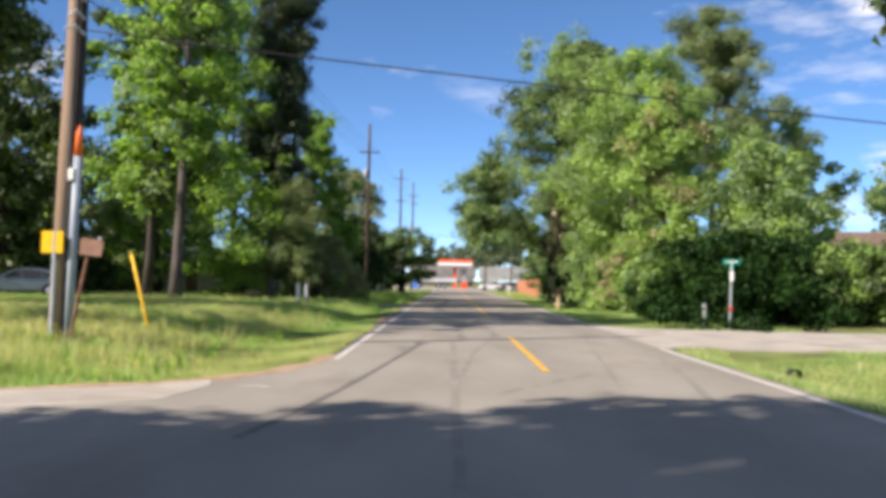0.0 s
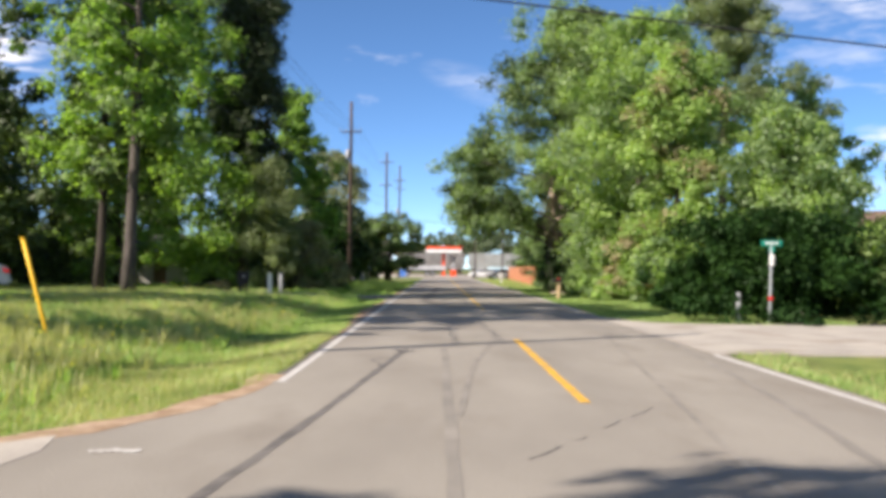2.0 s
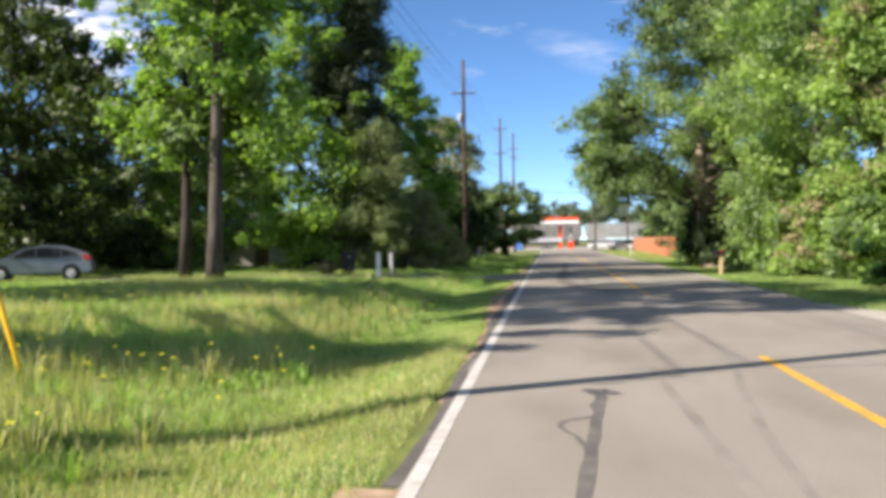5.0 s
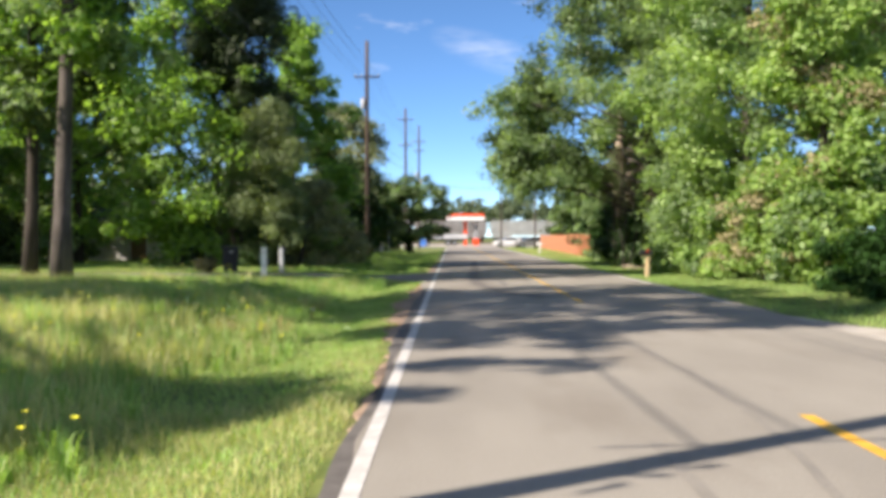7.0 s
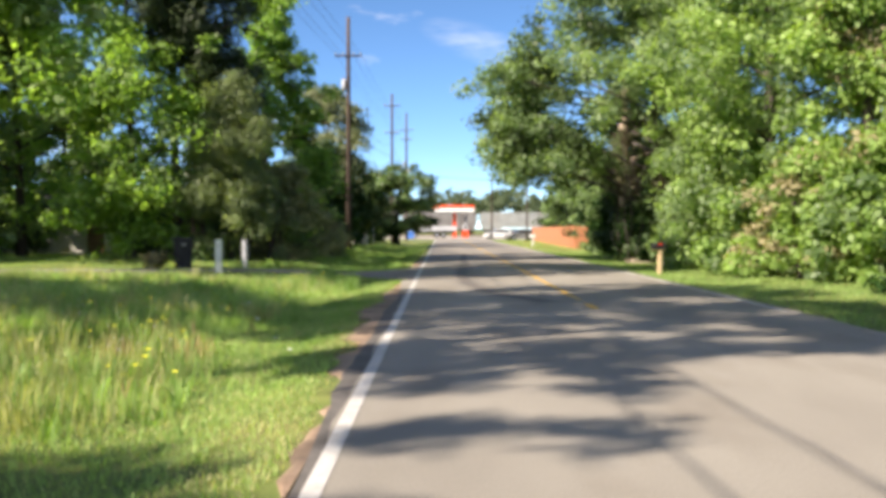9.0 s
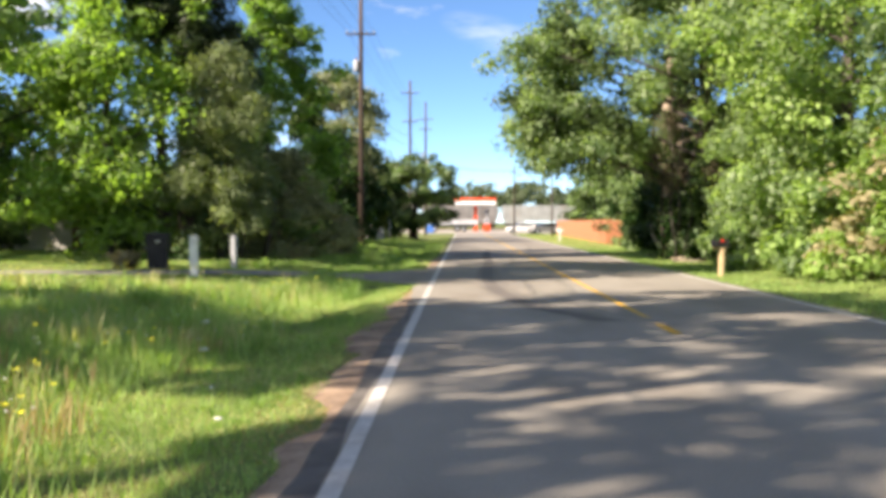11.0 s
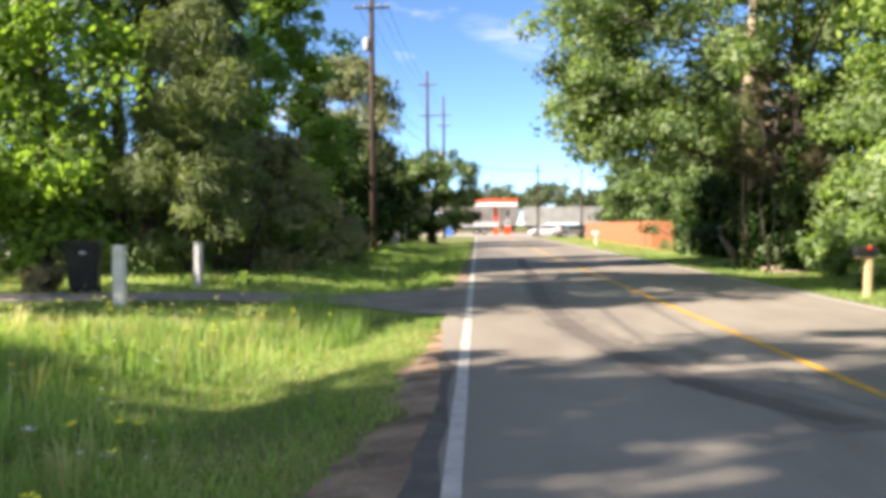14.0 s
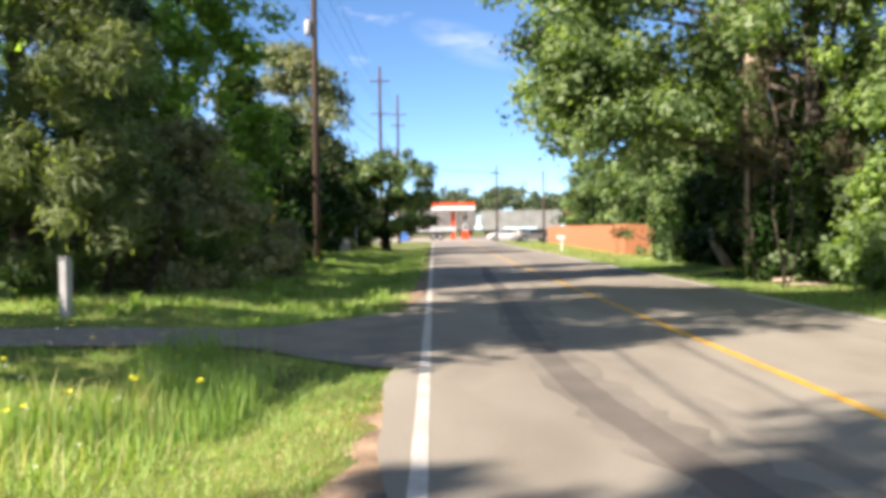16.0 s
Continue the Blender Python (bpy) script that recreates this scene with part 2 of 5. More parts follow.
CANOPY_RED = surface("orange_red_panel", (0.75, 0.07, 0.02), (0.83, 0.10, 0.03), 1, 0.4, 0.02)
WHITE = surface("white_paint", (0.66, 0.66, 0.64), (0.80, 0.80, 0.78), 3, 0.6, 0.15, stain=(0.52, 0.50, 0.46), stain_scale=2.5)
GREY_WHITE = surface("greyed_white_paint", (0.34, 0.35, 0.36), (0.56, 0.57, 0.58), 3, 0.8, 0.3, stretch=(1, 1, 0.3))
BLACK_PL = surface("black_plastic", (0.012, 0.012, 0.014), (0.028, 0.028, 0.032), 3, 0.45, 0.05)
POST_WOOD = surface("yellowish_post_wood", (0.52, 0.37, 0.20), (0.72, 0.56, 0.36), 4, 0.85, 0.3, stretch=(1, 1, 0.1))
FENCE_WOOD = surface("orange_stained_board", (0.41, 0.16, 0.08), (0.54, 0.245, 0.13), 1.5, 0.75, 0.3, stretch=(1, 1, 0.15))
CAR_PAINT = surface("silver_blue_car_paint", (0.15, 0.185, 0.21), (0.19, 0.225, 0.25), 1, 0.28, 0, metal=0.45, gloss=0.6)
CAR_GLASS = surface("tinted_car_glass", (0.01, 0.012, 0.014), (0.016, 0.018, 0.02), 1, 0.06, 0, gloss=0.6)
TYRE = surface("tyre_rubber", (0.015, 0.015, 0.015), (0.03, 0.03, 0.03), 8, 0.85, 0.2)
LAMP_RED = surface("red_lamp_lens", (0.35, 0.01, 0.01), (0.45, 0.02, 0.02), 2, 0.15, 0)
LAMP_CLEAR = surface("clear_lamp_lens", (0.70, 0.70, 0.70), (0.80, 0.80, 0.80), 2, 0.15, 0)
SIDING = surface("pale_siding", (0.55, 0.54, 0.50), (0.68, 0.67, 0.63), 2, 0.8, 0.1)
BRICKISH = surface("brown_house_wall", (0.20, 0.12, 0.08), (0.30, 0.19, 0.13), 3, 0.9, 0.4)
SHINGLE = surface("brown_shingle", (0.11, 0.075, 0.06), (0.20, 0.14, 0.11), 4, 0.95, 0.5)
DARK_ROOF = surface("dark_roof_felt", (0.045, 0.042, 0.04), (0.085, 0.08, 0.075), 4, 0.95, 0.4)
WINDOW = surface("window_glass", (0.02, 0.025, 0.03), (0.04, 0.045, 0.05), 1, 0.08, 0, gloss=0.6)
WAGON_GREY = surface("dusty_grey_wagon", (0.16, 0.15, 0.145), (0.26, 0.25, 0.24), 0.6, 0.8, 0.1, stain=(0.12, 0.09, 0.075), stain_scale=0.4)
WAGON_PALE = surface("pale_grey_wagon", (0.24, 0.25, 0.24), (0.34, 0.35, 0.34), 0.6, 0.7, 0.1, stain=(0.30, 0.26, 0.22), stain_scale=0.4)
WAGON_BROWN = surface("brown_wagon", (0.26, 0.13, 0.08), (0.38, 0.20, 0.12), 0.6, 0.8, 0.1)
BLUE = surface("blue_plastic", (0.05, 0.16, 0.48), (0.08, 0.22, 0.58), 2, 0.5, 0.05)
BALLAST = surface("track_ballast", (0.20, 0.18, 0.16), (0.32, 0.29, 0.26), 9, 0.95, 0.8)


# ---- building tools ----
def thing(name, x, y, z, label, category, turn=0.0, group="", kind=""):
    ob = new(name)
    ob.matrix_basis = pose(x, y, z, 0, 0, turn)
    ob.empty_display_size = 0.2
    return tagged(ob, label, category, group, kind)


def part(name, bm, material, parent=None, label="", smooth=False):
    me = bpy.data.meshes.new(name)
    if smooth:
        for f in bm.faces:
            f.smooth = True
    bm.to_mesh(me)
    bm.free()
    me.materials.append(material)
    ob = new(name, me)
    ob.parent = parent
    return tagged(ob, label)


def mesh_of(name, verts, faces, material, parent=None, label="", smooth=False):
    """A mesh object from arrays; faces all with the same number of corners."""
    verts, faces = np.asarray(verts, np.float32), np.asarray(faces, np.int32)
    me = bpy.data.meshes.new(name)
    n, k = faces.shape
    me.vertices.add(len(verts))
    me.vertices.foreach_set("co", verts.ravel())
    me.loops.add(n * k)
    me.loops.foreach_set("vertex_index", faces.ravel())
    me.polygons.add(n)
    me.polygons.foreach_set("loop_start", np.arange(0, n * k, k, dtype=np.int32))
    if smooth:
        me.polygons.foreach_set("use_smooth", np.ones(n, bool))
    me.update(calc_edges=True)
    me.validate()
    me.materials.append(material)
    ob = new(name, me)
    ob.parent = parent
    return tagged(ob, label)


def box(sx, sy, sz, x=0.0, y=0.0, z=0.0, bevel=0.01, bm=None, turn=None):
    """A bevelled box with its base's middle at x, y, z."""
    b = bmesh.new()
    bmesh.ops.create_cube(b, size=1.0, matrix=Matrix.Diagonal((sx, sy, sz, 1)))
    if bevel:
        bmesh.ops.bevel(b, geom=b.edges[:], offset=min(bevel, 0.45 * min(sx, sy, sz)), segments=2, affect="EDGES")
    bmesh.ops.transform(b, matrix=Matrix.Translation((x, y, z + sz / 2)) @ (turn or Matrix()), verts=b.verts)
    return join(bm, b)


def join(bm, b):
    if bm is None:
        return b
    me = bpy.data.meshes.new("joined")
    b.to_mesh(me)
    b.free()
    bm.from_mesh(me)
    bpy.data.meshes.remove(me)
    return bm


def tube(points, radii, sides=8, bm=None, caps=True):
    """A tapered round bar along the points."""
    b = bm or bmesh.new()
    pts = [Vector(p) for p in points]
    rings = []
    for i, p in enumerate(pts):
        d = (pts[min(i + 1, len(pts) - 1)] - pts[max(i - 1, 0)]).normalized()
        u = d.cross(Vector((0.31, 0.95, 0.05)) if abs(d.z) > 0.8 else Vector((0, 0, 1))).normalized()
        v = d.cross(u)
        r = radii[i] if hasattr(radii, "__len__") else radii
        rings.append([b.verts.new(p + (u * math.cos(a) + v * math.sin(a)) * r) for a in [2 * math.pi * k / sides for k in range(sides)]])
    for r0, r1 in zip(rings, rings[1:]):
        for k in range(sides):
            b.faces.new((r0[k], r0[(k + 1) % sides], r1[(k + 1) % sides], r1[k]))
    if caps:
        b.faces.new(rings[0][::-1])
        b.faces.new(rings[-1])
    bmesh.ops.recalc_face_normals(b, faces=b.faces[:])
    return b


def loft(profile, width, bevel=0.03, bm=None):
    """A side profile (x, z) given thickness along y, edges rounded."""
    b = bmesh.new()
    a = [b.verts.new((x, -width / 2, z)) for x, z in profile]
    c = [b.verts.new((x, width / 2, z)) for x, z in profile]
    b.faces.new(a)
    b.faces.new(c[::-1])
    for i in range(len(a)):
        j = (i + 1) % len(a)
        b.faces.new((a[j], a[i], c[i], c[j]))
    bmesh.ops.recalc_face_normals(b, faces=b.faces[:])
    if bevel:
        bmesh.ops.bevel(b, geom=b.edges[:], offset=bevel, segments=2, affect="EDGES")
    return join(bm, b)


# ---- the ground ----
def step(a, b, v):
    k = np.clip((v - a) / (b - a), 0.0, 1.0)
    return k * k * (3 - 2 * k)


def right_edge(y):
    """Where the road's right-hand pavement ends."""
    return 4.62 + 0.22 * step(26.0, 44.0, np.asarray(y, float))


def drive_off(x):
    """The driveway runs a little askew to the road."""
    k = np.asarray(x, float) + 8.0
    return np.where(k > 0, -1.1 + 0.27 * np.minimum(k, 4.5), -1.1 + 0.1 * k)


def ground_z(x, y):
    """Height of the ground: level under pavement, a shallow ditch either side, lawn rising to the left."""
    x, y = np.asarray(x, float), np.asarray(y, float)
    u = -2.6 - x
    left = -0.03 - 0.16 * step(0.1, 1.7, u) + 0.29 * step(2.0, 5.2, u) + 0.14 * step(5.0, 12.0, u) + 0.12 * step(12.0, 40.0, u)
    left += 0.035 * np.sin(1.7 * x + 0.6 * y) * np.sin(0.9 * y - 0.4 * x) * step(0.4, 2.5, u)
    flare = 1.8 * (1 - step(0.4, 3.2, u))
    yd = y - drive_off(x)
    drive = step(48.3, 49.1, yd + flare) * (1 - step(51.9, 52.8, yd - flare))
    left = left * (1 - drive) + drive * (-0.03 + 0.19 * step(0.5, 6.0, u))
    street = 1 - step(10.5, 12.6, y - 0.75 * np.clip(3.7 - u, 0.0, 4.0))
    left = left * (1 - street) + street * -0.03
    w = x - right_edge(y) - 0.05
    right = -0.03 - 0.26 * step(0.1, 1.4, w) + 0.24 * step(1.6, 3.6, w) + 0.1 * step(3, 12, w)
    side = step(19.2, 20.8, y) * (1 - step(30.4, 32.0, y))
    bank = step(31.0, 33.0, y) * 0.8
    right = right * (1 - bank) + bank * (-0.03 + 0.08 * step(0.2, 3, w))
    right = right * (1 - side) - 0.035 * side
    z = np.where(u > 0, left, np.where(w > 0, right, -0.03))
    return z * (1 - step(118.0, 135.0, y)) - 0.03 * step(118.0, 135.0, y)


def lines(*spans):
    out = []
    for a, b, d in spans:
        out.extend(np.arange(a, b, d))
    return np.array(out + [spans[-1][1]])


gx = lines((-1500, -300, 200), (-300, -60, 30), (-60, -14, 2), (-14, -2.6, 0.3), (-2.6, 4.2, 1.7), (4.2, 12, 0.3), (12, 60, 3), (60, 300, 30), (300, 1500, 200))
gy = lines((-800, -100, 100), (-100, 0, 10), (0, 62, 0.5), (62, 140, 2), (140, 300, 20), (300, 2500, 200))
GX, GY = np.meshgrid(gx, gy)
gv = np.stack([GX.ravel(), GY.ravel(), ground_z(GX, GY).ravel()], 1)
nx, ny = len(gx), len(gy)
gi = (np.arange(ny - 1)[:, None] * nx + np.arange(nx - 1)[None, :]).ravel()
ground = mesh_of("ground", gv, np.stack([gi, gi + 1, gi + 1 + nx, gi + nx], 1), TURF, smooth=True)
tagged(ground, "grassy ground with shallow roadside ditches and patchy turf", "ground", kind="structure")


def slab(name, outline, z, material, label, category, thick=0.05, kind="structure"):
    """A level sheet of pavement with an edge of its own."""
    b = bmesh.new()
    f = b.faces.new([b.verts.new((x, y, z)) for x, y in outline])
    if f.normal.z < 0:
        f.normal_flip()
    g = bmesh.ops.extrude_face_region(b, geom=[f])
    bmesh.ops.translate(b, vec=(0, 0, -thick), verts=[v for v in g["geom"] if isinstance(v, bmesh.types.BMVert)])
    bmesh.ops.recalc_face_normals(b, faces=b.faces[:])
    bmesh.ops.triangulate(b, faces=b.faces[:])
    return tagged(part(name, b, material), label, category, kind=kind)


rng = random.Random(5)
ys = [-40 + 0.9 * i for i in range(236)]
road_left = [(-2.505 - 0.31 * float(step(41.0, 45.5, y) * (1 - step(54.5, 58.0, y))) + rng.uniform(-0.05, 0.04), y) for y in ys if y > 17]
road_right = [(float(right_edge(y)) + rng.uniform(-0.04, 0.05), y) for y in ys]
corner = [(-30, -40), (-30, 9.9), (-12, 10.5), (-5.9, 11.15), (-4.75, 11.75), (-4.15, 12.25), (-3.68, 12.8), (-3.15, 13.9), (-2.68, 15.4)]
slab("road", corner + road_left + road_right[::-1], 0.0, ASPHALT, "sun-bleached grey two-lane asphalt road with patched cracks", "road")
slab("side_road", [(4.5, 21.0), (5.1, 21.15), (9.6, 21.3), (40, 22.2), (40, 30.4), (13.8, 30.2), (8.2, 30.1), (5.9, 30.5), (5.1, 31.6), (4.75, 33.5), (4.5, 34.0)], 0.006, CONCRETE, "pale worn side road joining at right angles", "road")
slab("side_street_apron", [(-30, 7.2), (-8.5, 8.9), (-4.9, 9.8), (-3.75, 10.6), (-3.55, 12.1), (-3.70, 12.75), (-4.17, 12.2), (-4.77, 11.7), (-5.9, 11.1), (-12, 10.45), (-30, 9.85)], 0.005, CONCRETE, "pale concrete mouth of a side street", "road")
APRON = surface("apron_asphalt", (0.20, 0.18, 0.155), (0.285, 0.26, 0.225), 1.2, 0.9, 0.4)


def strip_drive(name, xs, material, label):
    """Part of the driveway, widening to a flare where it meets the road."""
    v_, f_ = [], []
    for i, x in enumerate(xs):
        flare = 2.1 * float(1 - step(0.1, 2.6, -2.6 - x))
        off = float(drive_off(x))
        lo, hi = 49.35 + off - flare + rng.uniform(-0.05, 0.05), 51.45 + off + flare * 1.3 + rng.uniform(-0.05, 0.05)
        z = -0.03 + 0.19 * float(step(0.5, 6.0, -2.6 - x)) + 0.034
        v_ += [(x, lo + (hi - lo) * k / 5, z + 0.012 * math.sin(k * math.pi / 5)) for k in range(6)]
        if i:
            f_ += [(6 * i - 6 + k, 6 * i - 5 + k, 6 * i + 1 + k, 6 * i + k) for k in range(5)]
    return tagged(mesh_of(name, v_, f_, material, smooth=True), label, "driveway", kind="structure")


strip_drive("driveway_apron", np.linspace(-2.57, -5.2, 14), APRON, "asphalt flare where a driveway meets the road")
strip_drive("driveway", np.linspace(-5.2, -26, 60), GRAVEL, "narrow grey gravel driveway through the grass")

# bare soil between the pavement and the grass
sv, sf = [], []
for i, y in enumerate(np.arange(20.0, 47.2, 0.35)):
    wide = 0.04 + 0.06 * float(step(25, 30, y)) + 0.68 * float(step(28, 34, y)) * float(1 - 0.75 * step(42.0, 45.0, y)) * (0.62 + 0.38 * math.sin(1.3 * y) * math.sin(0.43 * y + 1)) + rng.uniform(-0.12, 0.12)
    for k in range(4):
        x = -2.57 - wide * k / 3
        sv.append((x, y, float(ground_z(x, y)) + 0.022 - 0.02 * (k == 3)))
    if i:
        sf += [(4 * i - 4 + k, 4 * i - 3 + k, 4 * i + 1 + k, 4 * i + k) for k in range(3)]
tagged(mesh_of("soil_shoulder", sv, sf, SOIL, smooth=True), "strip of bare red-brown soil beside the pavement", "soil", kind="structure")
sv, sf = [], []
for i, y in enumerate(np.arange(53.6, 68.0, 0.35)):
    wide = 0.9 * float(step(53.4, 55.5, y) * (1 - step(58.0, 67.0, y))) * (0.75 + 0.25 * math.sin(1.7 * y)) + rng.uniform(0.03, 0.14)
    for k in range(4):
        x = -2.56 - wide * k / 3
        sv.append((x, y, float(ground_z(x, y)) + 0.03 - 0.02 * (k == 3)))
    if i:
        sf += [(4 * i - 4 + k, 4 * i - 3 + k, 4 * i + 1 + k, 4 * i + k) for k in range(3)]
tagged(mesh_of("soil_beyond_driveway", sv, sf, SOIL, smooth=True), "strip of bare red-brown soil beside the pavement", "soil", kind="structure")
slab("pavement_edge", [(-2.64, 17.5)] + [(-2.57 - 0.08 * float(step(26, 31, y)) - 0.04 * math.sin(0.9 * y) - rng.uniform(0, 0.06), y) for y in np.arange(18, 42.6, 0.6)] + [(-2.49, 42.6), (-2.49, 17.5)], -0.004, ASPHALT_EDGE, "dark crumbling asphalt edge", "pavement", 0.04)
cv, cf = [], []
edge = [(-6.9, 10.9), (-5.8, 11.3), (-4.5, 12.1), (-3.6, 13.0), (-3.05, 14.3), (-2.75, 15.6), (-2.64, 17.6)]
for i in range(len(edge) - 1):
    for k in range(8):
        x, y = (edge[i][c] * (1 - k / 8) + edge[i + 1][c] * k / 8 for c in (0, 1))
        a = 0.34 * i + 0.04 * k
        w = 0.24 + 0.07 * math.sin(2.3 * (i * 8 + k) / 4) + rng.uniform(-0.03, 0.03) - 0.015 * i
        for d in (-0.16 - rng.uniform(0, 0.05), 0.02, w * 0.6, w):
            px, py = x - d * math.sin(0.5 + 0.5 * a), y + d * math.cos(0.5 + 0.5 * a)
            cv.append((px, py, max(float(ground_z(px, py)), 0.0) + (0.007 if 0 < d < w else 0.003)))
        n = len(cv)
        if n > 4:
            cf += [(n - 8 + c, n - 7 + c, n - 3 + c, n - 4 + c) for c in range(3)]
tagged(mesh_of("soil_corner", cv, cf, SOIL_PALE, smooth=True), "worn bare soil at the corner of the verge", "soil", kind="structure")


# ---- markings and seams on the road ----
def ribbon(name, pts, width, z, material, label, category, ragged=0.0):
    r = random.Random(len(pts) * 7 + int(width * 1000))
    if 2 < len(pts) < 13:
        fine = []
        for i in range(len(pts) - 1):
            p0, p1, p2, p3 = (Vector(pts[min(max(k, 0), len(pts) - 1)]) for k in (i - 1, i, i + 1, i + 2))
            for k in range(8):
                s = k / 8
                q = 0.5 * (2 * p1 + (p2 - p0) * s + (2 * p0 - 5 * p1 + 4 * p2 - p3) * s * s + (3 * p1 - p0 - 3 * p2 + p3) * s ** 3)
                fine.append((q.x, q.y))
        pts = fine + [pts[-1]]
    b = bmesh.new()
    prev = None
    for i, (x, y) in enumerate(pts):
        x0, y0 = pts[max(i - 1, 0)]
        x1, y1 = pts[min(i + 1, len(pts) - 1)]
        d = Vector((x1 - x0, y1 - y0, 0)).normalized()
        s = Vector((-d.y, d.x, 0)) * width / 2
        p = Vector((x, y, z))
        row = (b.verts.new(p + s * (1 + ragged * r.uniform(-1, 1))), b.verts.new(p - s * (1 + ragged * r.uniform(-1, 1))))
        if prev:
            b.faces.new((prev[0], prev[1], row[1], row[0]))
        prev = row
    bmesh.ops.recalc_face_normals(b, faces=b.faces[:])
    if sum(f.normal.z for f in b.faces) < 0:
        bmesh.ops.reverse_faces(b, faces=b.faces[:])
    ob = part(name, b, material)
    return tagged(ob, label, category, kind="structure")


def along(x, a, b, d=0.6, wob=0.0, fx=None):
    return [((fx(y) if fx else x) + wob * math.sin(1.1 * y + x) + wob * 0.6 * math.sin(2.9 * y), y) for y in np.linspace(a, b, max(2, int((b - a) / d)))]


ribbon("edge_line", along(-2.43, 16.55, 150), 0.118, 0.004, WHITE_LINE, "worn white edge line", "road marking", 0.06)
ribbon("edge_line", along(4.43, -20, 20.9), 0.13, 0.004, WHITE_LINE, "worn white edge line", "road marking", 0.06)
ribbon("edge_line", along(0, 37, 150, fx=lambda y: float(right_edge(y)) - 0.22), 0.11, 0.004, WHITE_LINE, "worn white edge line", "road marking", 0.06)
for a, b in ((-10, -3.0), (15.0, 24.0)):
    ribbon("centre_dash", along(1.21, a, b), 0.13, 0.004, YELLOW_LINE, "worn yellow centre dash", "road marking", 0.08)
ribbon("centre_line", along(1.21, 38.0, 150), 0.11, 0.004, YELLOW_LINE, "worn yellow centre line", "road marking", 0.1)
for a in (37.5, 50.0, 62.5):
    ribbon("centre_dash", along(1.2, a, a + 0.9), 0.15, 0.0055, YELLOW_LINE, "worn yellow centre dash", "road marking", 0.1)
ribbon("tar_seam", [(-2.3, 8.2), (-1.98, 10.5), (-1.62, 14.0), (-1.33, 17.5), (-1.1, 20.2), (-1.0, 21.3)], 0.10, 0.003, WORN_TAR, "tar-sealed crack in the road", "tar seam", 0.22)
ribbon("tar_seam", along(-0.31, 4, 23, wob=0.008), 0.11, 0.003, FAINT_SEAM, "worn seam along the lane", "tar seam", 0.2)
ribbon("tar_seam", [(-0.2, 14), (0.1, 18.5), (0.42, 21.3), (0.7, 23.4), (0.9, 27)], 0.08, 0.0032, FAINT_SEAM, "worn seam along the lane", "tar seam", 0.22)
ribbon("tar_seam", [(2.8, 10), (2.99, 12), (3.43, 15), (3.95, 19.5), (4.4, 24.5)], 0.12, 0.003, FAINT_SEAM, "worn seam along the lane", "tar seam", 0.22)
ribbon("tar_seam", [(1.85, 10), (1.96, 12.3), (2.38, 16.2), (2.8, 20.3), (3.26, 24.5), (3.7, 29)], 0.08, 0.003, FAINT_SEAM, "worn seam along the lane", "tar seam", 0.22)
ribbon("tar_seam", [(-1.25, 18.2), (-1.32, 18.9), (-1.46, 19.35), (-1.42, 19.6), (-1.25, 19.75), (-1.1, 19.95), (-1.15, 20.4), (-0.98, 20.8)], 0.05, 0.0036, WORN_TAR, "wandering tar-sealed crack", "tar seam", 0.5)
for a, b, w in (((0.28, 11.95), (0.6, 12.5), 0.026), ((0.76, 12.75), (0.88, 12.95), 0.018), ((1.12, 13.4), (1.36, 13.85), 0.022), ((1.52, 14.05), (1.9, 14.75), 0.016)):
    ribbon("road_crack", [a, ((a[0] + b[0]) / 2 + 0.03, (a[1] + b[1]) / 2), b], w, 0.0034, WORN_TAR, "short open crack in the asphalt", "crack", 0.6)
ribbon("paint_smear", [(-3.16, 12.06), (-2.98, 12.14), (-2.78, 12.1)], 0.12, 0.0062, WHITE_LINE, "worn smear of white paint on the pavement", "paint smear", 0.6)
ribbon("tar_patch", [(-1.18, 21.12), (-1.08, 21.15), (-0.97, 21.14), (-0.88, 21.18)], 0.34, 0.0045, TAR, "small dark tar patch", "tar patch", 0.25)
ribbon("skid_mark", [(0.5, 39.2), (-0.1, 40.6), (-0.45, 41.8), (-0.75, 43.8), (-0.94, 46.0), (-1.0, 50.2), (-0.85, 55.0), (-0.66, 60.0), (-0.6, 66.0), (-0.3, 74.0)], 0.34, 0.0038, RUBBER_MARK, "broad dark tyre mark curving along the lane", "tyre mark", 0.1)
ribbon("skid_mark", [(0.62, 39.0), (0.0, 40.7), (-0.36, 41.9), (-0.68, 43.8), (-0.88, 46.0), (-0.95, 50.2), (-0.8, 55.0), (-0.62, 60.0)], 0.68, 0.0033, SCUFF, "faint outer tyre mark curving along the lane", "tyre mark", 0.3)
ribbon("skid_mark", [(1.4, 38.6), (0.6, 41.2), (0.1, 44.0), (-0.25, 47.5), (-0.4, 52.0), (-0.2, 60.0), (0.0, 70.0)], 0.3, 0.0042, FAINT_SEAM, "faint tyre mark curving along the lane", "tyre mark", 0.12)


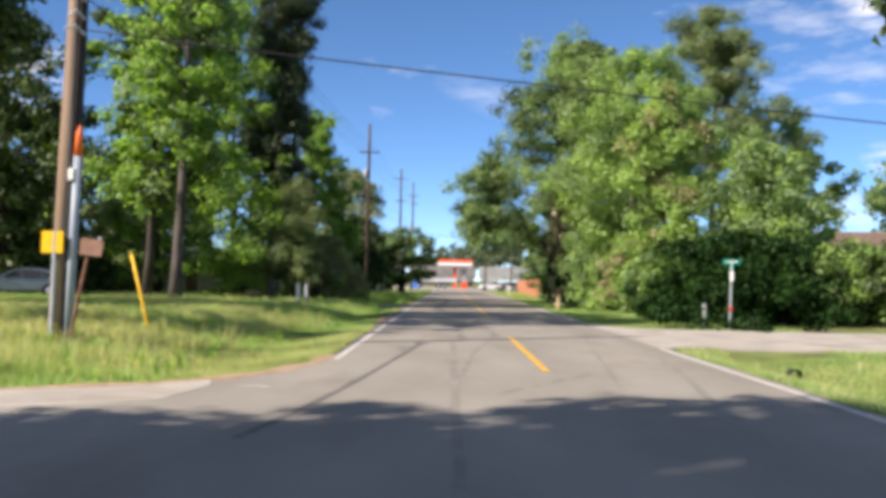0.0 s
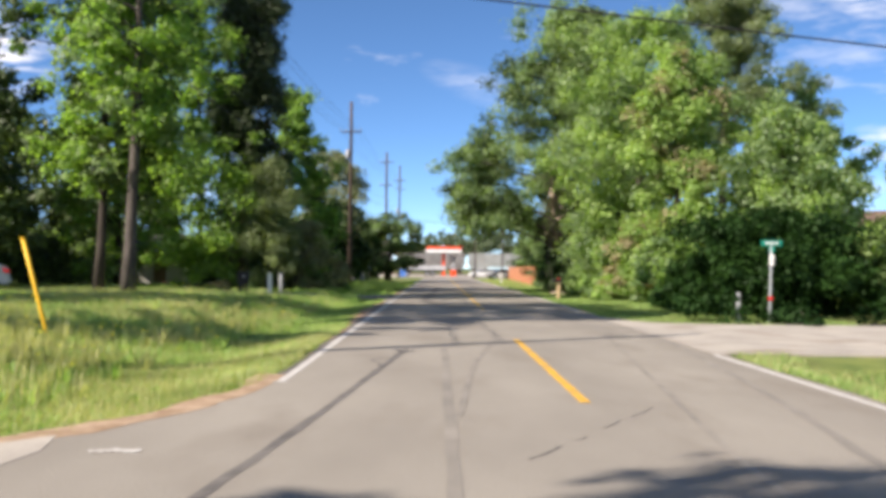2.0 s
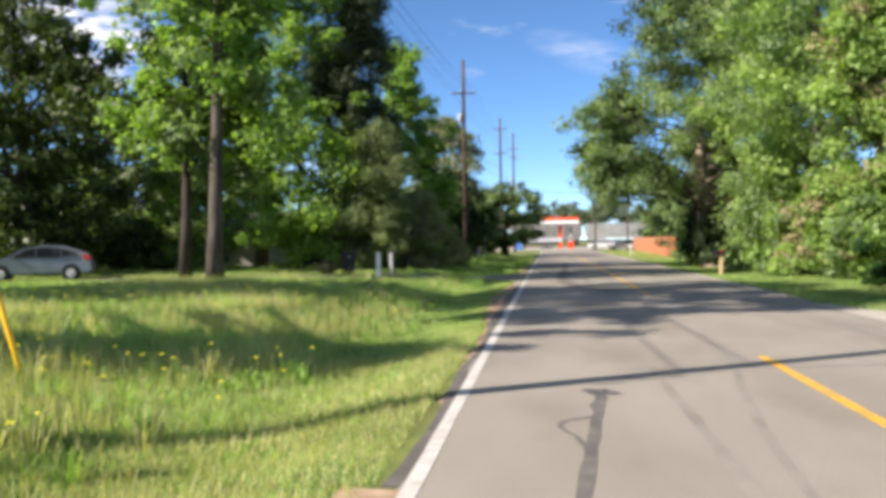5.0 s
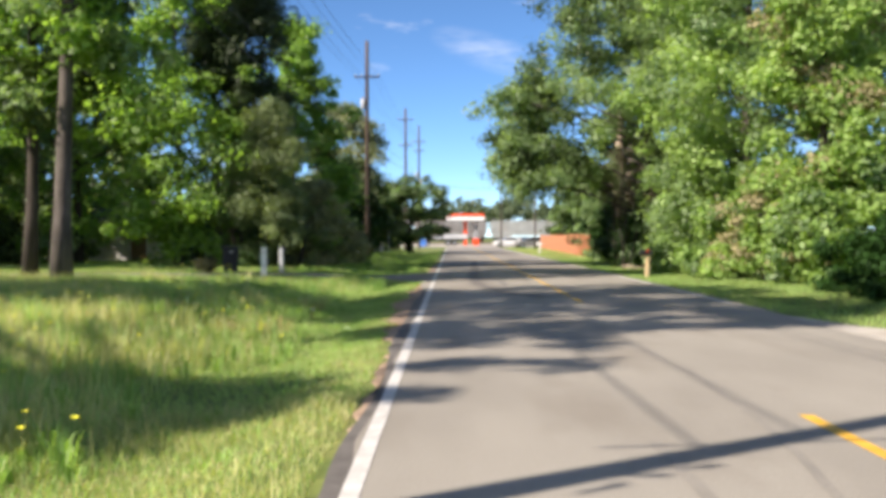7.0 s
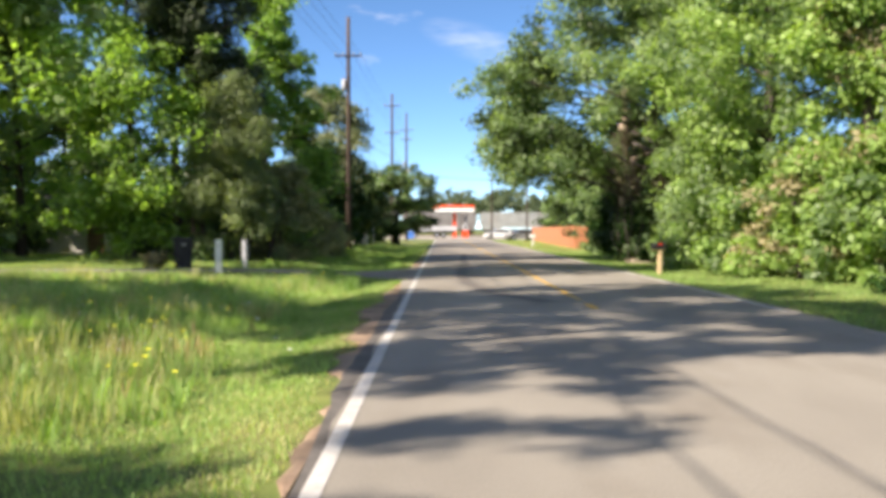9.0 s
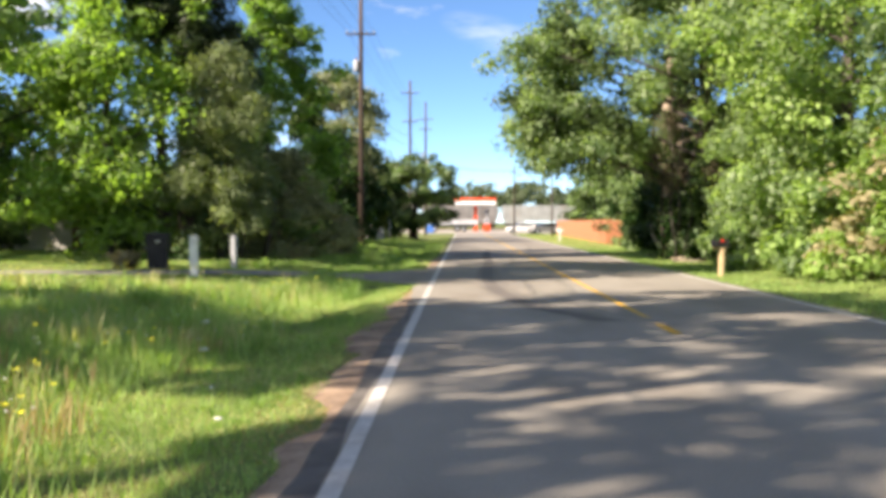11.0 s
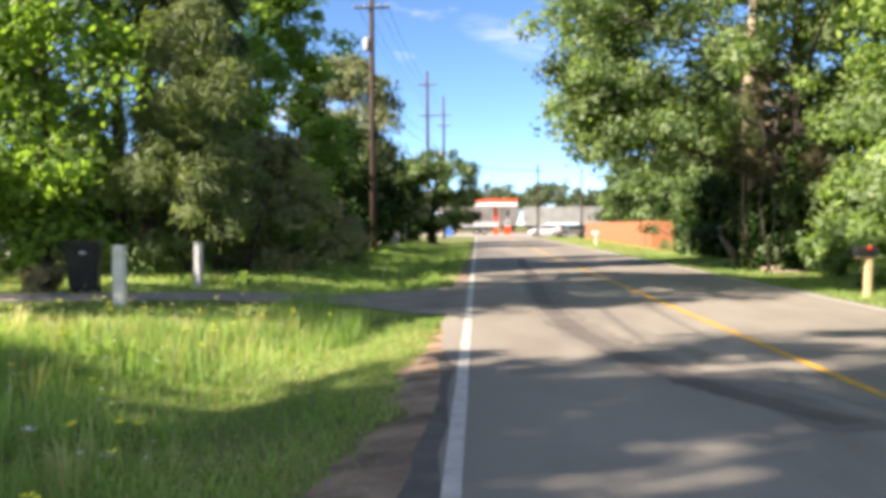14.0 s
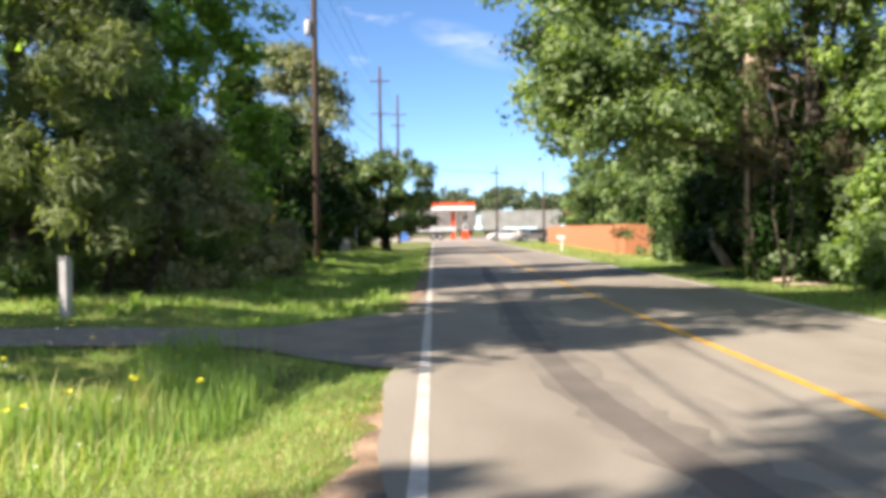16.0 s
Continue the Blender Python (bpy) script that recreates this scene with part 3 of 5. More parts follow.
# ---- trees ----
def leaves(r, centres, radii, per, size, flat=0.0, droop=0.0, needle=False):
    """Many small pointed leaves round the clump centres; returns vertices and quads."""
    c = np.repeat(np.asarray(centres, float), per, 0)
    rad = np.repeat(np.asarray(radii, float), per)
    n = len(c)
    d = r.normal(size=(n, 3))
    d /= np.linalg.norm(d, axis=1)[:, None]
    q = r.random(n) ** 0.5 * (1 + 0.5 * (r.random(n) ** 6))
    p = c + d * (rad * q)[:, None] * np.array([1.0, 1.0, 0.72])
    p[:, 2] -= droop * r.random(n) * rad
    nrm = d * 0.95 + r.normal(size=(n, 3)) * 0.5 + np.array([0, 0, 0.5])
    nrm /= np.linalg.norm(nrm, axis=1)[:, None]
    u = np.cross(nrm, r.normal(size=(n, 3)))
    u /= np.linalg.norm(u, axis=1)[:, None] + 1e-9
    v = np.cross(nrm, u)
    s = size * (0.55 + 0.9 * r.random(n))[:, None]
    wide = 0.16 if needle else 0.62
    quad = np.stack([p - u * s * 0.5, p + v * s * wide * 0.5 + nrm * s * 0.1, p + u * s * 0.5 - nrm * s * 0.12, p - v * s * wide * 0.5 + nrm * s * 0.1], 1)
    return quad.reshape(-1, 3), np.arange(4 * n).reshape(-1, 4)


def clump_points(r, n, rx, ry, z0, z1, shape, boughs=True):
    """Clump centres within an uneven crown; shape gives the radius at each level 0..1."""
    pts = []
    lobes = r.uniform(0, 2 * math.pi, 4)
    while len(pts) < n:
        k = r.random()
        a = r.uniform(0, 2 * math.pi)
        rim = shape(k) * (1 + 0.12 * math.sin(2 * a + lobes[0] + 3 * k) + 0.11 * math.sin(3 * a + lobes[1] - 5 * k) + 0.08 * math.sin(5 * a + lobes[2] + 9 * k))
        bough = boughs and r.random() < 0.16
        q = r.random() ** (0.4 if bough else 0.55)
        c = (math.cos(a) * rx * rim * q, math.sin(a) * ry * rim * q, z0 + (z1 - z0) * k)
        pts.append(c)
        if bough:
            for _ in range(min(n - len(pts), int(r.integers(3, 10)))):
                pts.append((c[0] + r.normal(0, 0.15 * rx), c[1] + r.normal(0, 0.15 * ry), max(z0 * 0.7, c[2] + r.normal(0, 0.04 * (z1 - z0)))))
    return pts


ROUND = lambda k: math.sqrt(max(0.02, 1 - (2 * k - 0.9) ** 2 / 1.25))
CONE = lambda k: max(0.06, (1 - k) ** 0.8 * (0.55 + 0.45 * min(1, k * 6)))
COLUMN = lambda k: max(0.12, min(1.0, 2.6 * (1 - k)) * (0.75 + 0.25 * math.sin(9 * k)))
WIDE = lambda k: min(1.0, 0.82 + 1.2 * k) if k < 0.3 else max(0.08, math.sqrt(max(0.0, 1 - ((k - 0.3) / 0.72) ** 2)))
OAKY = lambda k: 1.0 if k < 0.13 else max(0.1, math.sqrt(max(0.0, 1 - ((k - 0.13) / 0.89) ** 1.35)))
PINEY = lambda k: max(0.12, (1.02 - k) ** 0.45 * (0.5 + 0.5 * (math.sin(24 * k) > -0.2)))
SHRUB = lambda k: math.sqrt(max(0.03, 1 - k * k))


def tree(name, x, y, height, rx, base, mat, bark, label, seed, ry=None, clumps=110, per=190, clump_r=1.05, leaf=0.26, shape=ROUND, trunk_r=0.22, limbs=22, lean=(0.0, 0.0), needle=False, droop=0.0, shift=(0, 0), category="tree", second=None, low=None, lobes=(), hollow=None, group="", boughs=True):
    """A tapered trunk with limbs that reach the clumps, and a crown of many leaves with an uneven outline."""
    r = np.random.default_rng(seed)
    clumps, per, clump_r, leaf = int(clumps * (2.05 if boughs else 1.7)), int(per * 0.54), clump_r * 0.82, leaf * (0.97 if boughs else 0.88)
    z = float(ground_z(x, y)) - 0.08
    ob = thing(name, x, y, z, label, category, group=group)
    pts = [(px + shift[0], py + shift[1], pz) for px, py, pz in clump_points(r, clumps, rx, ry or rx, base, height, shape, boughs)]
    for lx, ly, lz, sx, sy, sz, n in lobes:
        pts += [(lx + sx * r.normal(0, 0.5), ly + sy * r.normal(0, 0.5), lz + sz * r.normal(0, 0.5)) for _ in range(n)]
    if hollow:
        for q in hollow:
            pts = [p for p in pts if sum(((p[c] - q[c]) / q[3 + c]) ** 2 for c in range(3)) > 1]
    clumps = len(pts)
    rad = r.uniform(0.55, 1.15, clumps) * clump_r
    top = height * 0.93
    stem = [Vector((lean[0] * k + 0.12 * math.sin(5 * k + seed), lean[1] * k + 0.12 * math.cos(4 * k + seed), top * k)) for k in np.linspace(0, 1, 9)]
    b = tube(stem, [trunk_r * (1.35 if i == 0 else 1.0) * (1 - 0.1 * i) + 0.02 for i in range(9)], 10)
    order = sorted(range(clumps), key=lambda i: -(pts[i][0] ** 2 + pts[i][1] ** 2))
    for i in [order[k] for k in np.linspace(0, clumps - 1, limbs).astype(int)] if limbs else []:
        end = Vector(pts[i])
        k = min(0.92, max(0.12, (end.z - 0.35 * math.hypot(end.x, end.y)) / top))
        s = stem[int(k * 8)].lerp(stem[min(8, int(k * 8) + 1)], k * 8 - int(k * 8))
        mid = s.lerp(end, 0.5) + Vector((r.uniform(-0.3, 0.3), r.uniform(-0.3, 0.3), 0.25))
        tube([s, mid, end], [trunk_r * 0.36 * (1.1 - k) + 0.02, trunk_r * 0.22 * (1.1 - k) + 0.015, 0.012], 6, b, False)
    part("trunk", b, bark, ob, smooth=True)
    take = r.random(clumps) < (second[1] if second else 0)
    P = np.array(pts)
    for which, m, nm in ((~take, mat, "crown"), (take, second[0] if second else None, "paler_foliage")):
        if which.any() and m:
            v, f = leaves(r, P[which], rad[which], per, leaf, needle=needle, droop=droop)
            mesh_of(nm, v, f, m, ob)
    if low:
        v, f = leaves(r, [(r.uniform(-low[0], low[0]), r.uniform(-low[0], low[0]), r.uniform(0.2, low[1])) for _ in range(low[2])], r.uniform(0.5, 1.0, low[2]), per, leaf)
        mesh_of("undergrowth", v, f, low[3], ob)
    return ob


def shrub(x, y, rx, ry, height, mat, label, seed, clumps=60, per=170, leaf=0.17, clump_r=0.62, second=None, name="shrub", group=""):
    return tree(name, x, y, height, rx, 0.12, mat, DARK_BARK, label, seed, ry, clumps, per, clump_r, leaf, SHRUB, 0.05, 10, category="shrub", second=second, group=group)


# left-hand side
tree("sweetgum_tree", -13.1, 42.8, 18.5, 3.1, 5.2, LEAF_GUM, BARK, "tall sweetgum tree with bright spring leaves and grey trunk", 11, shift=(-0.1, 0.9), clumps=140, per=150, leaf=0.26, limbs=34, trunk_r=0.25, clump_r=0.95, second=(LEAF_OAK, 0.45))
tree("sweetgum_tree", -15.6, 46.0, 18.0, 3.6, 4.8, LEAF_GUM, DARK_BARK, "sweetgum tree with dark slender trunk and green leaves", 12, clumps=120, per=150, clump_r=0.95, leaf=0.27, limbs=26, trunk_r=0.2, second=(LEAF_DARK, 0.5))
tree("sweetgum_tree", -13.9, 56.3, 18.5, 2.6, 1.2, LEAF_GUM, BARK, "young sweetgum with bright leaves down to the lawn", 13, clumps=105, per=150, leaf=0.24, limbs=26, trunk_r=0.15, shape=COLUMN, second=(LEAF_OAK, 0.15), lobes=((0.4, -0.6, 2.2, 2.4, 2.0, 1.8, 60), (0.6, -0.8, 6.0, 2.0, 1.6, 2.5, 20)))
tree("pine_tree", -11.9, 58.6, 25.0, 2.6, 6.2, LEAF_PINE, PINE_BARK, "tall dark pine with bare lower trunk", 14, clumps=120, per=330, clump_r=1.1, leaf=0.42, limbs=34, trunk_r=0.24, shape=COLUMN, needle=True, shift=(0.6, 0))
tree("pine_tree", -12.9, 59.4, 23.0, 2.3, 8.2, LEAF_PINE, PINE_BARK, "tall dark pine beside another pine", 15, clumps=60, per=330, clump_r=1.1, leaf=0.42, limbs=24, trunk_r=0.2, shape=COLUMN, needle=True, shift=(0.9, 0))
tree("conical_tree", -10.4, 66.5, 13.4, 3.6, 0.8, LEAF_GUM, BARK, "narrow conical tree with fresh yellow-green foliage", 16, clumps=130, per=170, clump_r=0.8, leaf=0.24, limbs=24, trunk_r=0.15, shape=CONE)
# its paler needle colours make up for light missing at the wood's edge
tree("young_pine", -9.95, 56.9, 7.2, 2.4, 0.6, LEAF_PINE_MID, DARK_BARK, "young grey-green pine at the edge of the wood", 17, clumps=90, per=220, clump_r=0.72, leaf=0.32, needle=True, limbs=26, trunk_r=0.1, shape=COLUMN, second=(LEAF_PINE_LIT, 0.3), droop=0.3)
tree("woodland_tree", -19.2, 58.5, 16.0, 3.8, 0.9, LEAF_GUM, DARK_BARK, "tall leafy tree behind the lawn", 39, clumps=115, per=190, clump_r=1.0, leaf=0.27, limbs=18, trunk_r=0.18, second=(LEAF_OAK, 0.5))
tree("understory_tree", -11.4, 63.0, 7.5, 2.4, 0.6, LEAF_OAK, DARK_BARK, "dense olive-green understory tree among pines", 18, clumps=80, per=200, clump_r=0.9, leaf=0.22, limbs=14, trunk_r=0.1, shape=COLUMN, second=(LEAF_PINE_LIT, 0.4))
shrub(-9.2, 60.6, 1.9, 1.8, 3.3, LEAF_OAK, "rounded olive-green shrub at the edge of the trees", 19, 70, 190, second=(LEAF_DRY, 0.3))
shrub(-8.7, 69.2, 0.8, 0.8, 1.9, LEAF_GREY, "pale grey-green upright shrub", 20, 22, 150, 0.13, 0.4)
for i, (x, y, h, r_) in enumerate(((-9.9, 73.0, 7.2, 2.4), (-9.3, 79.5, 6.8, 2.2), (-9.7, 86.0, 6.6, 2.5), (-9.3, 93.5, 7.4, 2.5), (-9.0, 101.0, 7.2, 2.4), (-8.4, 106.0, 6.2, 2.3))):
    tree("evergreen_tree", x, y, h, r_, 0.4, LEAF_DARK, DARK_BARK, "dark dense evergreen tree in a roadside row", 30 + i, clumps=72, per=115, clump_r=0.95, leaf=0.32, limbs=8, trunk_r=0.12, shape=COLUMN, second=(LEAF_BUSH, 0.6), group="evergreens in a row")
tree("pale_tree", -10.3, 90.5, 12.0, 2.9, 4.0, LEAF_GREY, BARK, "thin pale tree barely in leaf", 21, clumps=100, per=130, clump_r=1.0, leaf=0.26, limbs=30, trunk_r=0.15)
tree("roadside_tree", -5.9, 107.0, 7.6, 4.2, 1.6, LEAF_OAK, DARK_BARK, "small crooked roadside tree with uneven crown", 22, clumps=95, per=140, clump_r=0.95, leaf=0.28, limbs=16, trunk_r=0.3, second=(LEAF_DARK, 0.5), shift=(0.1, 0), lean=(0.4, 0), shape=WIDE)
tree("oak_tree", -17.2, 22.4, 21.5, 4.5, 12.6, LEAF_DARK, DARK_BARK, "broad dark oak shading the lawn", 23, boughs=False, clumps=76, per=180, clump_r=0.98, leaf=0.34, limbs=30, trunk_r=0.36, lobes=((-0.2, -5.2, 9.5, 1.7, 1.3, 3.0, 100), (-0.8, 3.8, 11.4, 1.8, 1.4, 2.2, 14)), hollow=((1.2, 1.0, 15.0, 2.0, 1.5, 2.6), (-2.6, 0.0, 13.8, 2.2, 1.9, 2.4)))
tree("oak_tree", -17.4, 28.3, 21.0, 3.8, 12.2, LEAF_DARK, DARK_BARK, "broad dark oak shading the lawn and road", 24, boughs=False, clumps=62, per=176, clump_r=0.98, leaf=0.34, limbs=28, trunk_r=0.34, lobes=((0.0, 2.4, 10.2, 2.0, 1.8, 3.2, 90), (-4.6, 0.5, 8.4, 2.2, 2.0, 2.4, 70)), hollow=((0.8, -2.0, 14.8, 1.9, 1.5, 2.4),))
tree("oak_tree", -24.6, 29.6, 15.0, 4.8, 5.6, LEAF_DARK, DARK_BARK, "broad dark oak at the edge of the lawn", 29, boughs=False, clumps=110, per=170, clump_r=1.0, leaf=0.34, limbs=24, trunk_r=0.34)
tree("oak_tree", -26.0, 52.0, 16.0, 4.4, 0.9, LEAF_DARK, DARK_BARK, "wide dark oak with low branches over the lawn", 25, clumps=190, per=140, clump_r=1.15, leaf=0.32, limbs=30, trunk_r=0.36)
tree("oak_tree", -13.5, -3.4, 16.5, 5.6, 4.4, LEAF_DARK, DARK_BARK, "broad oak whose shade falls across the road", 26, boughs=False, clumps=380, per=125, clump_r=1.0, leaf=0.385, limbs=26, trunk_r=0.34)
tree("oak_tree", -8.5, -13.0, 15.0, 5.4, 4.6, LEAF_DARK, DARK_BARK, "broad oak behind the junction", 27, boughs=False, clumps=120, per=90, clump_r=1.15, leaf=0.36, limbs=22, trunk_r=0.32)
wood = tree("woodland_tree", -27.0, 64.0, 9.5, 4.2, 0.8, LEAF_DARK, DARK_BARK, "leafy woodland tree closing the lawn", 28, clumps=110, per=80, clump_r=1.25, leaf=0.41, limbs=16, trunk_r=0.24, group="woodland behind the lawn", second=(LEAF_OAK, 0.2))
for i, (x, y, s, a) in enumerate(((-31.0, 66.0, 0.75, 70), (-35, 57, 0.75, 140), (-40, 48, 1.05, 200), (-24.5, 76, 0.9, 20), (-22.6, 63.6, 0.62, 250), (-15.2, 79, 0.9, 110), (-32, 72, 0.7, 300), (-47, 40, 1.0, 33), (-15.5, 80, 0.7, 99), (-38, 66, 0.8, 160), (-18, 92, 0.75, 10), (-28, 90, 0.8, 200), (-55, 30, 1.0, 80))):
    wood.scale = (s, s, s)
    copy_thing(wood, pose(x, y, float(ground_z(x, y)) - 0.08, 0, 0, a))
wood.scale = (1, 1, 1)
under = shrub(-23.0, 57.4, 2.6, 1.8, 2.6, LEAF_DARK, "dark undergrowth at the foot of the woodland", 29, 50, 95, 0.27, 0.8, second=(LEAF_OAK, 0.2), group="undergrowth")
for i, (x, y, s) in enumerate(((-26, 54.5, 1.1), (-31, 50.0, 1.2), (-25.4, 61.0, 1.2), (-36, 45, 1.2), (-14.8, 64.0, 1.1), (-42, 40, 1.3), (-13.0, 70.5, 1.2), (-12.4, 76.5, 1.2), (-12.2, 84, 1.2), (-30, 58, 1.5))):
    under.scale = (s, s, s)
    copy_thing(under, pose(x, y, float(ground_z(x, y)) - 0.06, 0, 0, 67 * i))
under.scale = (1, 1, 1)

shrub(-8.5, 60.0, 2.3, 1.9, 4.0, LEAF_OLIVE, "rounded olive-grey shrub at the edge of the wood", 53, 95, 170, 0.15, 0.6, second=(LEAF_GREY, 0.5), name="shrub")
shrub(-7.0, 66.0, 0.8, 0.8, 1.7, LEAF_GREY, "pale half-dry bush beside the utility pole", 54, 30, 120, 0.14, 0.45, second=(LEAF_DRY, 0.3), name="bush")
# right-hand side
# blackish leaf colour carries the shade beneath the oak's crown
shrub(9.8, 68.6, 2.0, 2.4, 6.4, LEAF_BUSH, "tall thicket under the large oak, its deep shade painted as blackish leaves", 55, 80, 150, 0.2, 0.75, second=(LEAF_DARK, 0.4), name="thicket")
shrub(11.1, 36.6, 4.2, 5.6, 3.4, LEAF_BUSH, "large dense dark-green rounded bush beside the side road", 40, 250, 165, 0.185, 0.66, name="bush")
shrub(15.9, 36.4, 3.2, 2.8, 3.2, LEAF_DARK, "broad green bush beside the side road", 41, 120, 170, 0.18, 0.65, name="bush", second=(LEAF_VINE, 0.45))
shrub(20.4, 36.4, 2.8, 2.8, 3.2, LEAF_DARK, "broad green bush beside the side road", 42, 80, 150, 0.2, 0.7, name="bush", second=(LEAF_VINE, 0.5))
tree("vine_covered_tree", 10.4, 46.6, 11.6, 3.0, 0.3, LEAF_VINE, DARK_BARK, "tree smothered in yellow-green climbing vines", 43, ry=2.8, clumps=190, per=180, clump_r=0.8, leaf=0.21, limbs=18, trunk_r=0.2, shape=COLUMN, second=(LEAF_DRY, 0.2), droop=0.8)
tree("vine_covered_tree", 14.2, 43.5, 8.6, 3.0, 0.3, LEAF_OAK, DARK_BARK, "lower tree smothered in climbing vines", 44, clumps=130, per=170, clump_r=0.85, leaf=0.22, limbs=14, trunk_r=0.16, shape=SHRUB, second=(LEAF_VINE, 0.35), droop=0.6)
tree("leafy_tree", 16.2, 48.4, 8.6, 2.7, 0.6, LEAF_OAK, DARK_BARK, "rounded leafy tree behind the bushes", 45, clumps=110, per=150, clump_r=0.95, leaf=0.25, limbs=14, trunk_r=0.16, second=(LEAF_VINE, 0.35))
tree("oak_tree", 8.2, 62.6, 17.8, 6.5, 4.2, LEAF_OAK, BARK, "large oak arching over the road", 46, clumps=430, per=225, lobes=((-6.6, -0.3, 5.7, 1.4, 2.2, 1.6, 110), (-3.8, -1.5, 4.8, 1.7, 2.0, 0.9, 55), (-5.8, 1.5, 8.6, 1.6, 2.0, 1.6, 50)), hollow=((-1.7, -4.2, 5.0, 1.7, 5.4, 2.1),), clump_r=1.05, leaf=0.2, limbs=50, trunk_r=0.24, shape=OAKY, second=(LEAF_DARK, 0.32), droop=0.3)
tree("oak_tree", 10.4, 54.0, 15.2, 4.7, 1.8, LEAF_OAK, BARK, "leafy oak standing among the roadside thicket", 47, clumps=270, per=180, clump_r=1.0, leaf=0.2, limbs=28, trunk_r=0.24, second=(LEAF_VINE, 0.45), droop=0.3)
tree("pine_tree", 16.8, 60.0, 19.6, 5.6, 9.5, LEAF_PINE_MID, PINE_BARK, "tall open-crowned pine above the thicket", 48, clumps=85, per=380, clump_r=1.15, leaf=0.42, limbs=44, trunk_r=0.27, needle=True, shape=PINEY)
tree("leafy_tree", 19.6, 49.0, 5.8, 2.3, 0.5, LEAF_OAK, DARK_BARK, "low leafy tree in front of a brown house", 52, clumps=50, per=150, clump_r=0.8, leaf=0.24, limbs=8, trunk_r=0.08, second=(LEAF_VINE, 0.4))
tree("leafy_tree", 21.5, 63.5, 14.0, 4.8, 2.0, LEAF_OAK, DARK_BARK, "leafy tree behind the thicket", 49, clumps=100, per=120, clump_r=1.2, leaf=0.34, limbs=14, trunk_r=0.2)
tree("leafy_tree", 31.0, 60.0, 11.0, 4.5, 1.5, LEAF_OAK, DARK_BARK, "leafy tree beside a brown-roofed house", 50, clumps=95, per=110, clump_r=1.2, leaf=0.36, limbs=14, trunk_r=0.2)
# the LEAF_DARK share paints this crown as a shaded silhouette against the sky
tree("overhanging_tree", 12.6, 15.4, 13.0, 4.8, 6.6, LEAF_OAK, BARK, "tree reaching over the junction", 51, shape=WIDE, clumps=120, per=130, clump_r=1.0, leaf=0.24, limbs=28, trunk_r=0.26, droop=0.5, second=(LEAF_DARK, 0.75), lobes=((-4.9, -1.2, 6.2, 0.9, 1.0, 0.7, 16),))
# LEAF_BUSH shrubs paint the dark hollows below the oak into their leaves
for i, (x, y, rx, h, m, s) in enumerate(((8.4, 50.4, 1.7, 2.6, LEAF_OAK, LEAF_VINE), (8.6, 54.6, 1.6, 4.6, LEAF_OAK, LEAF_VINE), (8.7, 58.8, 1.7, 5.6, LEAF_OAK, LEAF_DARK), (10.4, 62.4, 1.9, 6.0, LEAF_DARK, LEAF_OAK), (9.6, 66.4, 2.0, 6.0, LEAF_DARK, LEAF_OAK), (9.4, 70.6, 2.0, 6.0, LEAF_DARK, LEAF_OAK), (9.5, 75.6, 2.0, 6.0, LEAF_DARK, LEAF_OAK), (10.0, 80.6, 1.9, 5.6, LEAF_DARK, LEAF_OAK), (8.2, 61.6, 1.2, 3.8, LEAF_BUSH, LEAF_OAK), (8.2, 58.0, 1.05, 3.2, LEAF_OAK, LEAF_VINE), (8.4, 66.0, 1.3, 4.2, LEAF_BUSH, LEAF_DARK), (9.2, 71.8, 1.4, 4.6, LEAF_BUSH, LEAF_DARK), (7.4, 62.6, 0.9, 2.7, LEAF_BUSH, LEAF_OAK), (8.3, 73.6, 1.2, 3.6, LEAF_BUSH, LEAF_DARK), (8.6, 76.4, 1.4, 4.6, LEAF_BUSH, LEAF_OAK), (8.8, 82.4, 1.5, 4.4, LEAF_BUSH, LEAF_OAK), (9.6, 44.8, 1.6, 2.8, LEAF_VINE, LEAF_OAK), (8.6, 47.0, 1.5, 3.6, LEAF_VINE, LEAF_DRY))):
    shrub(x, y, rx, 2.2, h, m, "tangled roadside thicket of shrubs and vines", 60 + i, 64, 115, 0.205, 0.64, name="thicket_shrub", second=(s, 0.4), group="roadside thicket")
DEAD_VINE = leafy("dead_vine", (0.10, 0.085, 0.06), (0.25, 0.205, 0.145), 0.2, 0.9, 0.1)
for i, (x, y, rx, h, base) in enumerate(((6.5, 62.4, 0.9, 6.4, 3.6), (8.6, 60.2, 1.0, 6.2, 2.8), (7.6, 64.6, 1.2, 6.6, 2.0))):
    tree("dead_vine_tangle", x, y, h, rx, base, DEAD_VINE, DARK_BARK, "brown dead vines hanging below the oak", 72 + i, clumps=34, per=170, clump_r=0.42, leaf=0.17, limbs=10, trunk_r=0.05, shape=COLUMN, needle=True, droop=2.4, category="vine", second=(LEAF_OAK, 0.42), group="dead vines")
r = random.Random(31)
for i in range(5):
    x, y, z1 = 6.3 + 2.6 * r.random(), 59.6 + 3.6 * r.random(), r.uniform(4.4, 6.4)
    g = float(ground_z(x, y))
    vine = thing("hanging_vine", x, y, g - 0.03, "bare brown vine stem hanging from the oak", "vine", group="hanging vines")
    dx, dy = r.uniform(-0.7, 0.7), r.uniform(-0.5, 0.5)
    part("stem", tube([(0, 0, 0), (dx * 0.5, dy, z1 * 0.35), (dx * 0.3, dy * 0.6, z1 * 0.7), (dx, dy, z1)], [0.035, 0.03, 0.028, 0.02], 6), BARK, vine, smooth=True)
